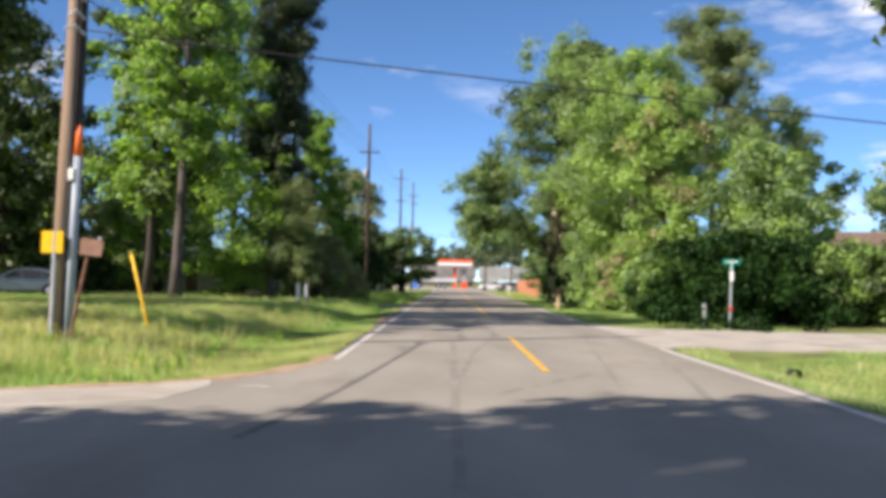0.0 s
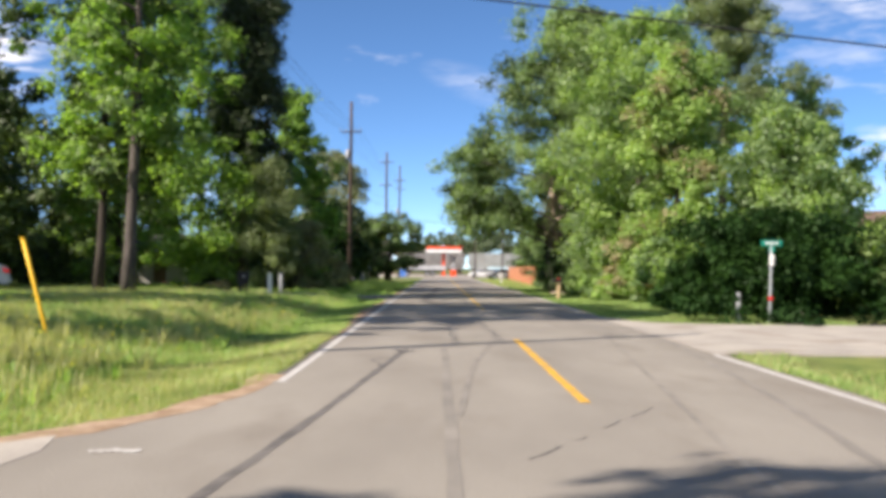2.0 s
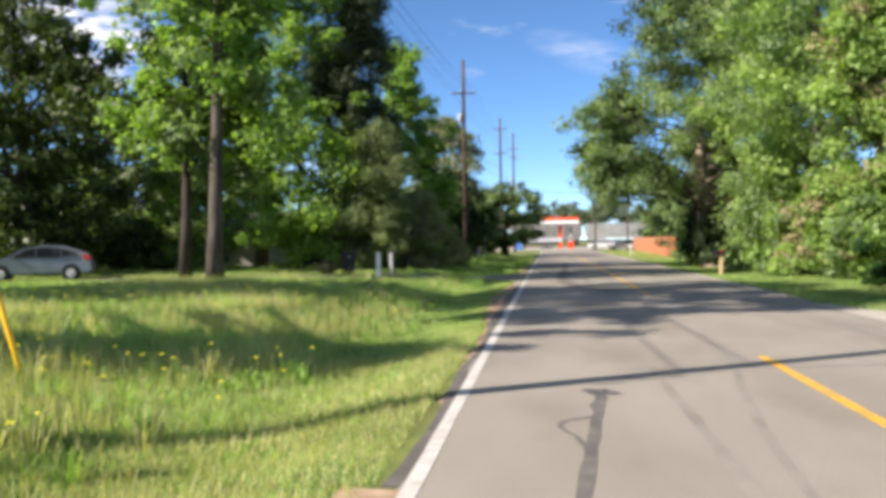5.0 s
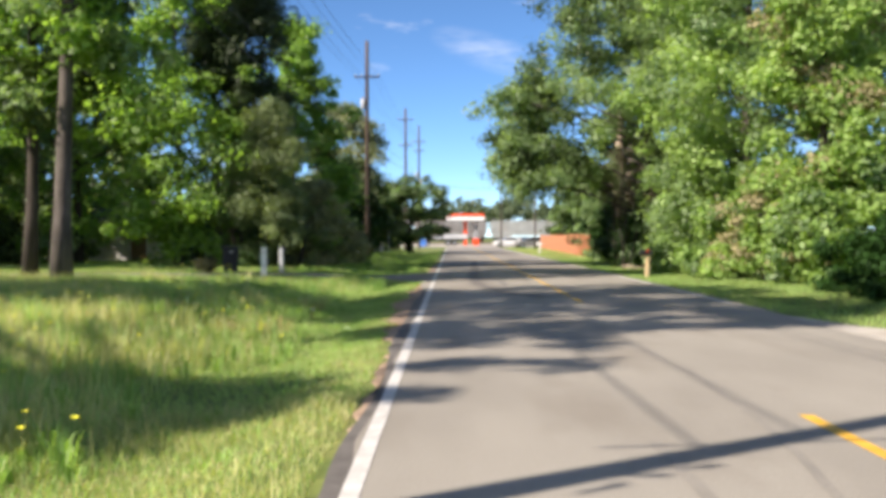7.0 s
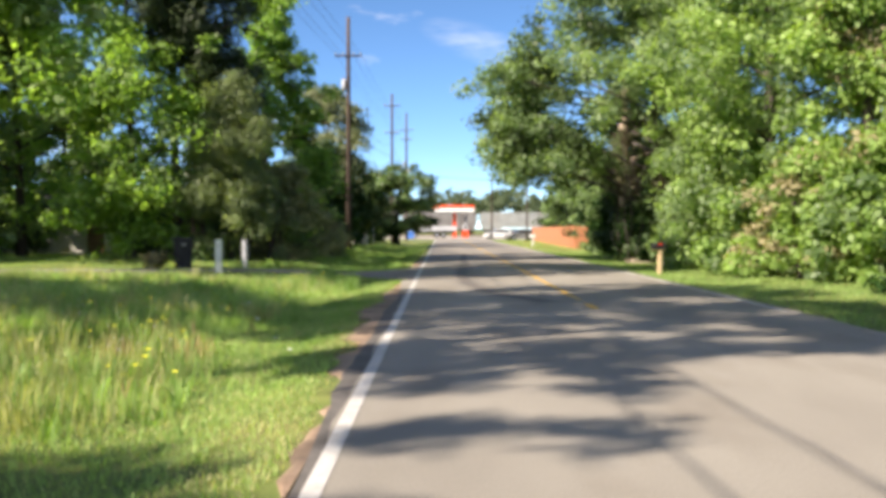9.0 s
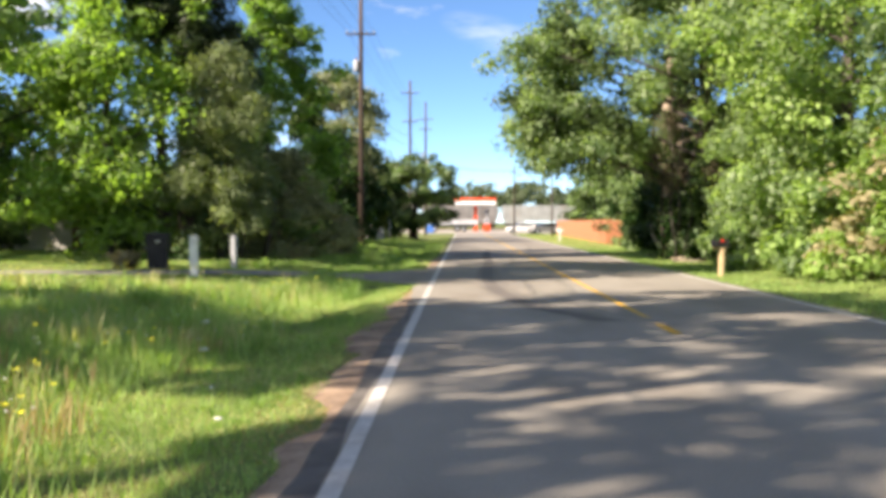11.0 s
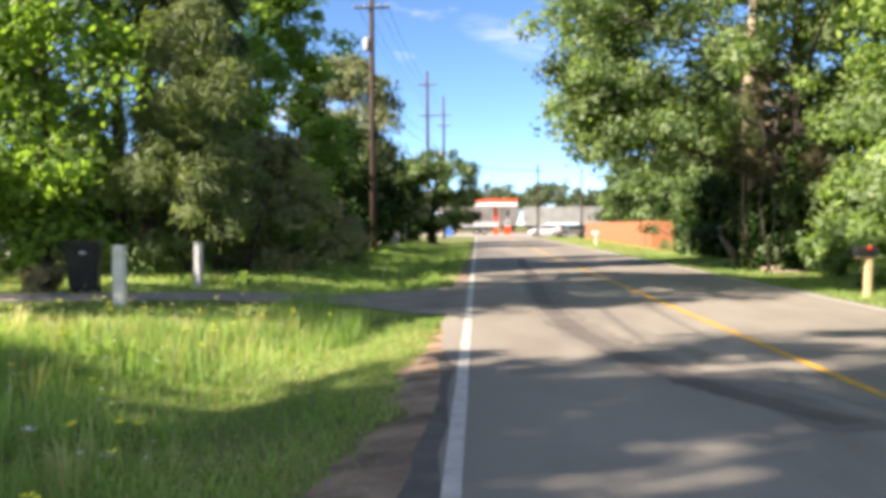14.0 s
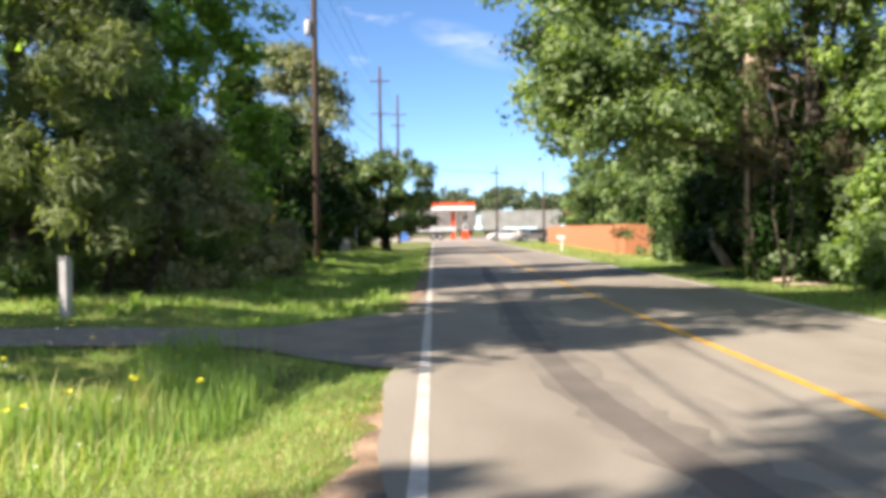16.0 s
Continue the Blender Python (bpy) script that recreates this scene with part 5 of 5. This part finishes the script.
st = thing("street_name_sign", 9.2, 31.4, float(ground_z(9.2, 31.4)) - 0.05, "green street name sign on a thin steel post", "street sign")
part("post", tube([(0, 0, 0), (0.05, 0, 2.4)], 0.035, 8), GALV, st)
part("sign_blade", box(0.62, 0.012, 0.17, 0.05, -0.02, 2.3, 0.004), SIGN_GREEN, st, "green street name blade")
bars(st, 0.05, -0.029, 2.33, 0.42, 0.12, 1, WHITE)
part("cross_blade", box(0.012, 0.5, 0.15, 0.05, 0.0, 2.12, 0.004), SIGN_GREEN, st)
part("bracket", box(0.12, 0.1, 0.34, 0.05, -0.04, 1.72, 0.02), WHITE, st)
part("reflector", box(0.13, 0.03, 0.12, 0.01, -0.05, 0.72, 0.01), RED, st, "red reflector")
ms = thing("marker_stake", 8.55, 32.2, float(ground_z(8.55, 32.2)) - 0.03, "short grey wooden stake by the bush", "post")
part("stake", box(0.12, 0.1, 0.86, 0, 0, 0, 0.02), GREY_WHITE, ms)

cv = thing("culvert_pipe", 6.2, 17.4, float(ground_z(6.2, 17.4)) - 0.02, "dark mouth of a culvert pipe in the ditch", "culvert")
b = bmesh.new()
tube([(0, 0, 0.1), (0.1, 0.5, 0.08)], 0.12, 16, b, False)
tube([(0, 0, 0.1), (0.1, 0.5, 0.08)], 0.1, 16, b, False)
part("pipe", b, CABLE, cv, smooth=True)


# ---- drive posts, bin and mailboxes ----
def drive_post(x, y, mat, label, turn, w=0.26):
    ob = thing("drive_post", x, y, float(ground_z(x, y)) - 0.05, label, "post", turn, "posts at the driveway")
    part("post", box(w, 0.2, 1.06, 0, 0, 0, 0.03), mat, ob)
    part("cap", box(w + 0.01, 0.21, 0.03, 0, 0, 1.06, 0.01), mat, ob)


drive_post(-8.22, 47.35, WHITE, "white-painted wooden post at the driveway", 8, 0.2)
drive_post(-8.72, 53.3, GREY_WHITE, "weathered grey-white post at the driveway", -6, 0.17)

bin_ = thing("wheelie_bin", -10.05, 50.2, float(ground_z(-10.05, 50.2)), "black plastic wheelie bin beside the trees", "bin", 14)
b = bmesh.new()
bmesh.ops.create_cube(b, size=1.0, matrix=Matrix.Translation((0, 0, 0.52)) @ Matrix.Diagonal((0.62, 0.68, 0.9, 1)))
for v_ in b.verts:
    if v_.co.z < 0.3:
        v_.co.x *= 0.82
        v_.co.y *= 0.8
bmesh.ops.bevel(b, geom=b.edges[:], offset=0.04, segments=2, affect="EDGES")
part("body", b, BLACK_PL, bin_)
part("lid", loft([(-0.34, 0.97), (0.34, 0.97), (0.3, 1.04), (-0.2, 1.07), (-0.36, 1.02)], 0.7, 0.012), BLACK_PL, bin_)
part("handle", tube([(-0.25, 0.4, 0.98), (0.25, 0.4, 0.98)], 0.018, 8), BLACK_PL, bin_)
part("label_plate", box(0.12, 0.006, 0.05, 0.02, -0.345, 0.8, 0), GREY_WHITE, bin_)
for s in (-1, 1):
    w_ = part("wheel", tube([(s * 0.22 - 0.03, 0.3, 0.1), (s * 0.22 + 0.03, 0.3, 0.1)], 0.1, 16), TYRE, bin_)
shrub(-11.0, 50.6, 0.6, 0.5, 0.5, LEAF_DRY, "heap of dry brown clippings beside the bin", 130, 16, 120, 0.12, 0.3, name="clippings_heap")


def mailbox(x, y, turn, label, post, body, flag, house=True, h=0.86):
    ob = thing("mailbox", x, y, float(ground_z(x, y)) - 0.05, label, "mailbox", turn, "roadside mailboxes")
    part("post", box(0.12, 0.12, h, 0, 0, 0, 0.012, turn=pose(0, 0, 0, 0, 2, 0)), post, ob)
    part("arm", box(0.42, 0.1, 0.04, -0.04, 0, h, 0.008), post, ob)
    prof = [(-0.085, 0.0), (0.085, 0.0)] + [(0.085 * math.cos(a), 0.12 + 0.085 * math.sin(a)) for a in np.linspace(0, math.pi, 9)]
    b = loft(prof, 0.48, 0.006)
    bmesh.ops.transform(b, matrix=pose(-0.04, 0, h + 0.045, 0, 0, 90), verts=b.verts)
    m_ = part("box", b, body, ob)
    part("door", box(0.012, 0.16, 0.2, -0.29, 0, h + 0.05, 0.004), body, m_)
    if flag:
        part("flag", box(0.10, 0.012, 0.07, -0.02, -0.1, h + 0.19, 0.004), RED, m_, "raised red flag")
    return ob


mailbox(5.70, 51.4, 12, "black mailbox with red flag on a pale wooden post", POST_WOOD, BLACK_PL, True)
mailbox(5.87, 95.9, -5, "white mailbox on a white post near the fence", WHITE, WHITE, False)

snag = thing("broken_snag", 7.7, 69.6, float(ground_z(7.7, 69.6)) - 0.05, "broken pale stump leaning at the edge of the thicket", "stump")
part("stump", tube([(0.4, -0.3, 0), (0.15, -0.1, 0.5), (-0.1, 0, 1.0), (-0.2, 0.1, 1.45)], [0.2, 0.17, 0.16, 0.1], 9), PALE_WOOD, snag, smooth=True)
lt = thing("leafless_trunk", 6.9, 63.6, float(ground_z(6.9, 63.6)) - 0.05, "bare pale trunk with broken limbs under the oak", "tree trunk")
part("trunk", tube([(0, 0, 0), (0.05, 0.1, 3.0), (-0.05, 0, 6.0), (0.1, 0, 9.5)], [0.3, 0.26, 0.22, 0.1], 10), PALE_WOOD, lt, smooth=True)
part("limb", tube([(0, 0, 4.2), (-1.0, -0.4, 4.3), (-2.4, -0.8, 3.7)], [0.1, 0.08, 0.03], 7), PALE_WOOD, lt, smooth=True)
part("limb", tube([(0, 0, 4.6), (1.2, -0.6, 5.2), (2.8, -1.0, 5.4)], [0.12, 0.1, 0.04], 7), PALE_WOOD, lt, smooth=True)
part("limb", tube([(0, 0, 5.2), (-0.9, -0.9, 5.0), (-1.9, -1.6, 5.4)], [0.08, 0.06, 0.02], 7), PALE_WOOD, lt, smooth=True)
for x, y, a in ((7.0, 66.4, 24), (6.9, 59.8, -30), (7.5, 64.6, 60)):
    st_ = thing("fallen_stick", x, y, float(ground_z(x, y)) + 0.01, "dead brown stick lying in the verge", "stick", a, "fallen sticks")
    part("stick", tube([(-0.6, 0.05, 0.05), (0.0, 0.0, 0.08), (0.55, 0.1, 0.05)], [0.025, 0.035, 0.02], 6), PALE_WOOD, st_, smooth=True)
    part("twig", tube([(0.1, 0.02, 0.07), (0.3, 0.25, 0.12)], [0.018, 0.008], 5), PALE_WOOD, st_, smooth=True)
lg = thing("fallen_branch", 7.4, 60.8, float(ground_z(7.4, 60.8)) + 0.02, "fallen grey branch in the verge", "branch")
part("branch", tube([(-0.9, 0.3, 0.06), (0, 0, 0.12), (1.0, -0.2, 0.08)], [0.05, 0.08, 0.05], 7), PALE_WOOD, lg, smooth=True)
for x, y, dx, h in ((-9.6, 57.6, 0.45, 2.4), (-8.9, 58.3, 0.5, 2.2)):
    t_ = thing("leaning_sapling", x, y, float(ground_z(x, y)) - 0.05, "dark leaning sapling stem at the wood's edge", "sapling", group="saplings")
    part("stem", tube([(0, 0, 0), (dx * 0.6, 0, h * 0.5), (dx, 0.1, h)], [0.09, 0.075, 0.05], 8), DARK_BARK, t_, smooth=True)


# ---- orange board fence ----
fence = thing("board_fence", 7.84, 85.8, 0.0, "tall orange-stained board fence along the road", "fence")
board = box(0.15, 0.022, 1.62, 0, 0, 0.04, 0.004)
me = bpy.data.meshes.new("board")
board.to_mesh(me)
board.free()
me.materials.append(FENCE_WOOD)
r = random.Random(3)
for i in range(278):
    ob = new("board", me)
    ob.parent = fence
    ob.matrix_basis = pose(0.032 * i * 0.16 + r.uniform(-0.004, 0.004), 0.16 * i, r.uniform(-0.03, 0.02), 0, 0, 90 + r.uniform(-1, 1))
for i in range(22):
    ob = new("board", me)
    ob.parent = fence
    ob.matrix_basis = pose(0.08 + 0.15 * i, -0.05, r.uniform(-0.03, 0.02))
for z in (0.35, 1.3):
    part("rail", box(0.05, 44.4, 0.09, 0.78, 22.2, z, 0.005, turn=pose(0, 0, 0, 0, 0, -1.83)), FENCE_WOOD, fence)
for i in range(16):
    part("post", box(0.09, 0.09, 1.6, 0.1 + 0.0928 * i, 0.2 + 2.9 * i, 0, 0.006), FENCE_WOOD, fence)


# ---- parked car ----
def hatchback(x, y, turn, label):
    car = thing("car", x, y, float(ground_z(x, y)) + 0.02, label, "car", turn)
    body = [(-2.15, 0.32), (2.12, 0.28), (2.2, 0.5), (2.12, 0.72), (1.9, 0.84), (1.25, 0.95), (0.35, 1.40), (-0.35, 1.50), (-1.1, 1.45), (-1.85, 1.2), (-2.12, 1.05), (-2.2, 0.6)]
    b = loft(body, 1.72, 0.07)
    for v_ in b.verts:
        if v_.co.z > 0.95:
            v_.co.y *= 1 - 0.22 * (v_.co.z - 0.95) / 0.55
    part("body", b, CAR_PAINT, car, smooth=False)
    for s in (-1, 1):
        def pane(pts, nm, mat=CAR_GLASS, out=0.012):
            bb = bmesh.new()
            fr = [bb.verts.new((px, s * (0.86 * (1 - 0.22 * max(0, pz - 0.95) / 0.55) + out), pz)) for px, pz in pts]
            f_ = bb.faces.new(fr)
            g_ = bmesh.ops.extrude_face_region(bb, geom=[f_])
            bmesh.ops.translate(bb, vec=(0, -s * 0.03, 0), verts=[q for q in g_["geom"] if isinstance(q, bmesh.types.BMVert)])
            bmesh.ops.recalc_face_normals(bb, faces=bb.faces[:])
            return part(nm, bb, mat, car)
        pane([(1.05, 0.98), (0.32, 1.34), (0.02, 1.40), (0.02, 0.99)], "front_window")
        pane([(-0.04, 0.99), (-0.04, 1.40), (-0.5, 1.41), (-0.95, 1.36), (-0.95, 1.0)], "rear_window")
        pane([(-1.0, 1.01), (-1.0, 1.35), (-1.55, 1.18), (-1.62, 1.06)], "quarter_window")
        pane([(-2.14, 0.86), (-2.1, 1.02), (-1.82, 1.12), (-1.86, 0.9)], "tail_lamp", LAMP_RED, 0.016)
        pane([(2.1, 0.62), (2.05, 0.74), (1.7, 0.82), (1.72, 0.7)], "headlamp", LAMP_CLEAR, 0.016)
        part("mirror", box(0.14, 0.18, 0.12, 0.85, s * 0.95, 0.98, 0.03), CAR_PAINT, car)
        part("door_handle", box(0.18, 0.02, 0.03, -0.2, s * 0.875, 0.86, 0.006), CAR_PAINT, car)
        for wx in (1.35, -1.35):
            part("wheel_arch", tube([(wx, s * 0.84, 0.33), (wx, s * 0.872, 0.33)], 0.37, 24), TYRE, car)
            w_ = part("wheel", tube([(wx, s * 0.68, 0.31), (wx, s * 0.7, 0.31), (wx, s * 0.87, 0.31), (wx, s * 0.885, 0.31)], [0.28, 0.31, 0.31, 0.28], 24), TYRE, car)
            part("rim", tube([(wx, s * 0.86, 0.31), (wx, s * 0.895, 0.31)], [0.2, 0.19], 20), GALV, w_)
            for k in range(5):
                a = 2 * math.pi * k / 5
                part("spoke", tube([(wx, s * 0.9, 0.31), (wx + 0.18 * math.cos(a), s * 0.9, 0.31 + 0.18 * math.sin(a))], 0.022, 6), GALV, w_)
    part("windscreen", loft([(1.22, 0.985), (0.40, 1.395), (0.42, 1.405), (1.25, 1.0)], 1.28, 0.002), CAR_GLASS, car)
    part("rear_screen", loft([(-1.14, 1.445), (-1.83, 1.215), (-1.84, 1.225), (-1.14, 1.46)], 1.2, 0.002), CAR_GLASS, car)
    part("bumper", box(0.1, 1.6, 0.2, -2.18, 0, 0.4, 0.04), CAR_PAINT, car)
    part("number_plate", box(0.012, 0.32, 0.15, -2.235, 0, 0.55, 0), WHITE, car)
    return car


hatchback(-23.0, 48.2, 205, "silver-blue hatchback parked on the shaded lawn")


# ---- houses among the trees ----
def house(name, x, y, turn, w, d, h, wall, roof, label, ridge=1.6):
    ob = thing(name, x, y, float(ground_z(x, y)) - 0.05, label, "house", turn)
    t = 0.2
    xs = [-w * 0.3, w * 0.08, w * 0.34]
    holes = [(xs[0], 1.0, 0.9, 2.1), (xs[1], 0.95, 0.05, 2.1), (xs[2], 1.2, 0.9, 2.1)]
    b = None
    cuts = [-w / 2] + [v_ for cx, cw, _, _ in holes for v_ in (cx - cw / 2, cx + cw / 2)] + [w / 2]
    for i in range(0, len(cuts), 2):
        b = box(cuts[i + 1] - cuts[i], t, h, (cuts[i] + cuts[i + 1]) / 2, -d / 2 + t / 2, 0, 0, b)
    for cx, cw, a, c in holes:
        if a > 0.1:
            b = box(cw, t, a, cx, -d / 2 + t / 2, 0, 0, b)
        b = box(cw, t, h - c, cx, -d / 2 + t / 2, c, 0, b)
    part("front_wall", b, wall, ob)
    part("back_wall", box(w, t, h, 0, d / 2 - t / 2, 0, 0), wall, ob)
    for s in (-1, 1):
        bb = loft([(-d / 2 + t, 0), (d / 2 - t, 0), (d / 2 - t, h), (0, h + ridge - 0.12), (-d / 2 + t, h)], t, 0)
        bmesh.ops.transform(bb, matrix=pose(s * (w / 2 - t / 2), 0, 0, 0, 0, 90), verts=bb.verts)
        part("gable_wall", bb, wall, ob)
    part("roof", (lambda q: (bmesh.ops.transform(q, matrix=pose(0, 0, 0, 0, 0, 90), verts=q.verts), q)[1])(loft([(-d / 2 - 0.5, h - 0.2), (0, h + ridge), (d / 2 + 0.5, h - 0.2), (d / 2 + 0.5, h - 0.05), (0, h + ridge + 0.16), (-d / 2 - 0.5, h - 0.05)], w + 0.9, 0.02)), roof, ob)
    part("fascia", box(w + 0.9, 0.04, 0.16, 0, -d / 2 - 0.52, h - 0.24, 0.005), WHITE, ob)
    for cx, cw, a, c in holes:
        nm = "window" if a > 0.1 else "door"
        fr = part(nm, box(cw - 0.02, 0.06, c - a - 0.02, cx, -d / 2 + 0.1, a + 0.01, 0.01), WINDOW if a > 0.1 else BRICKISH, ob)
        for s in (-1, 1):
            part("frame", box(0.07, 0.1, c - a, cx + s * cw / 2, -d / 2 - 0.01, a, 0.01), WHITE, fr)
        part("sill", box(cw + 0.2, 0.14, 0.06, cx, -d / 2 - 0.04, a - 0.06, 0.01), WHITE, fr)
    return ob


house("white_house", -20.6, 71.0, 8, 8.4, 7.0, 2.5, SIDING, DARK_ROOF, "pale-sided house half hidden behind the trees", 0.8)
house("brown_house", 23.4, 56.0, -12, 11.0, 8.0, 2.9, BRICKISH, SHINGLE, "brown house with a shingle gable roof behind bushes", 1.9)
shed = thing("garden_shed", -32.0, 58.0, float(ground_z(-32, 58)), "small grey metal shed under dark trees", "shed", 20)
part("body", box(2.6, 2.0, 1.8, 0, 0, 0, 0.02), GREY_WHITE, shed)
part("door", box(0.8, 0.04, 1.65, -0.2, -1.02, 0.05, 0.01), SIDING, shed)
part("roof", loft([(-1.45, 1.8), (1.45, 1.8), (0, 2.25)], 2.3, 0.02), WAGON_GREY, shed)


# ---- fuel station at the end of the road ----
slab("forecourt", [(-40, 152), (40, 152), (40, 196), (-40, 196)], 0.008, CONCRETE, "pale concrete forecourt and crossing road", "pavement")
can = thing("fuel_canopy", 0.6, 178.0, 0.0, "fuel station canopy with red and white fascia on red columns", "canopy")
part("roof", box(6.5, 8.0, 1.0, 0, 0, 4.3, 0.05), WHITE, can)
part("red_band", box(6.6, 8.1, 0.52, 0, 0, 4.95, 0.04), CANOPY_RED, can, "orange-red fascia band")
part("white_band", box(6.62, 8.12, 0.62, 0, 0, 4.3, 0.04), WHITE, can, "white fascia band")
for x, y in ((0.05, -2.6), (0.05, 2.6)):
    part("column", box(0.55, 0.55, 4.3, x, y, 0, 0.03), CANOPY_RED, can, "red steel column")
for x in (1.85, ):
    p_ = thing("fuel_pump", 0.6 + x, 175.4, 0.0, "red and grey fuel pump under the canopy", "fuel pump")
    part("base", box(1.1, 0.8, 1.2, 0, 0, 0, 0.04), CANOPY_RED, p_)
    part("head", box(0.9, 0.6, 1.0, 0, 0, 1.2, 0.05), GREY_WHITE, p_)
    part("screen", box(0.5, 0.02, 0.35, 0, -0.31, 1.6, 0.005), WINDOW, p_)
    part("top_sign", box(0.8, 0.6, 0.7, 0, 0, 2.9, 0.05), WAGON_GREY, p_)
    part("mast", box(0.14, 0.14, 0.75, 0, 0, 2.18, 0.01), GREY_WHITE, p_)
tr = thing("flatbed_trailer", -2.9, 170.0, 0.0, "long low white trailer parked by the forecourt", "trailer")
part("bed", box(7.6, 2.4, 0.75, 0, 0, 1.15, 0.05), GREY_WHITE, tr)
part("underframe", box(6.8, 1.6, 0.3, 0, 0, 0.84, 0.02), BLACK_PL, tr)
for x in (0.55, 1.6, -3.0):
    for s in (-1, 1):
        w_ = part("wheel", tube([(x, s * 1.15, 0.5), (x, s * 0.85, 0.5)], 0.5, 20), TYRE, tr)
        part("hub", tube([(x, s * 1.17, 0.5), (x, s * 1.1, 0.5)], 0.22, 12), GALV, w_)
bx = thing("blue_vending_box", -6.2, 158.0, 0.0, "upright blue box beside the road", "box")
part("body", box(1.0, 0.9, 2.0, 0, 0, 0, 0.05), BLUE, bx)
part("window", box(0.7, 0.03, 0.6, 0, -0.46, 1.2, 0.01), WHITE, bx)


def wagon(x, mat, label, kind):
    ob = thing(kind, x, 203.0, 0.25, label, "railway wagon", group="freight train")
    part("hopper", loft([(-6.6, 1.0), (-3.6, 1.0), (-3.0, 1.5), (3.0, 1.5), (3.6, 1.0), (6.6, 1.0), (7.3, 2.2), (7.3, 4.5), (-7.3, 4.5), (-7.3, 2.2)], 3.0, 0.06), mat, ob)
    for k in range(11):
        part("rib", box(0.12, 3.16, 2.2, -6.6 + 1.32 * k, 0, 2.25, 0.02), mat, ob)
    part("sill", box(15.0, 2.4, 0.35, 0, 0, 0.85, 0.02), BLACK_PL, ob)
    for bx_ in (-5.4, 5.4):
        bg = part("bogie", box(2.4, 2.0, 0.35, bx_, 0, 0.45, 0.03), BLACK_PL, ob)
        for k in (-0.85, 0.85):
            part("wheel", tube([(bx_ + k, -0.8, 0.45), (bx_ + k, -0.7, 0.45)], 0.43, 16), RUST, bg)
    return ob


for x, m, lab, kd in ((-33.3, WAGON_GREY, "dusty grey hopper wagon in a freight train", "hopper_wagon"), (-17.5, WAGON_GREY, "dusty grey hopper wagon in a freight train", "hopper_wagon"), (-1.9, WAGON_GREY, "dusty grey hopper wagon in a freight train", "hopper_wagon"), (13.5, WAGON_PALE, "pale grey hopper wagon in a freight train", "hopper_wagon"), (28.9, WAGON_BROWN, "brown hopper wagon in a freight train", "hopper_wagon")):
    wagon(x, m, lab, kd)
slab("railway_bed", [(-160, 199.5), (160, 199.5), (160, 206.5), (-160, 206.5)], 0.2, BALLAST, "stone railway bed", "railway", 0.25)
for y in (202.3, 203.7):
    part("rail", box(320, 0.08, 0.1, 0, y, 0.2, 0), RUST)["kind"] = "structure"
pc = hatchback(6.9, 157.0, 185, "white car parked beside the forecourt")
for ch in pc.children:
    if ch.name.startswith("body"):
        ch.data.materials[0] = WHITE
pk = hatchback(9.0, 142.0, 195, "dark car parked near the forecourt")
for ch in pk.children:
    if ch.name.startswith("body"):
        ch.data.materials[0] = WAGON_GREY

# yard clutter beyond the evergreens
for x, y, w, h, m, nm, lab in ((-8.2, 96.0, 0.9, 1.9, GREY_WHITE, "utility_cabinet", "pale grey cabinet in a roadside yard"), (-9.0, 99.0, 1.2, 2.3, SIDING, "white_board", "white board standing in a yard")):
    ob = thing(nm, x, y, float(ground_z(x, y)) - 0.03, lab, nm.replace("_", " "))
    part("body", box(w, 0.5, h, 0, 0, 0, 0.03), m, ob)
    part("top", box(w + 0.06, 0.56, 0.06, 0, 0, h, 0.01), m, ob)
os_ = thing("orange_sign", -7.3, 96.5, float(ground_z(-7.3, 96.5)), "orange diamond work sign on a stand", "sign")
part("plate", box(0.45, 0.02, 0.45, 0, -0.05, 2.0, 0.01, turn=pose(0, 0, 0, 0, 45, 0)), ORANGE_PL, os_)
part("stand", tube([(0, 0, 0), (0, 0, 2.0)], 0.03, 8), GALV, os_)
r3 = house("yard_house", -17.0, 112.0, 30, 8.0, 6.5, 2.6, SIDING, SHINGLE, "pale house beyond the roadside trees")
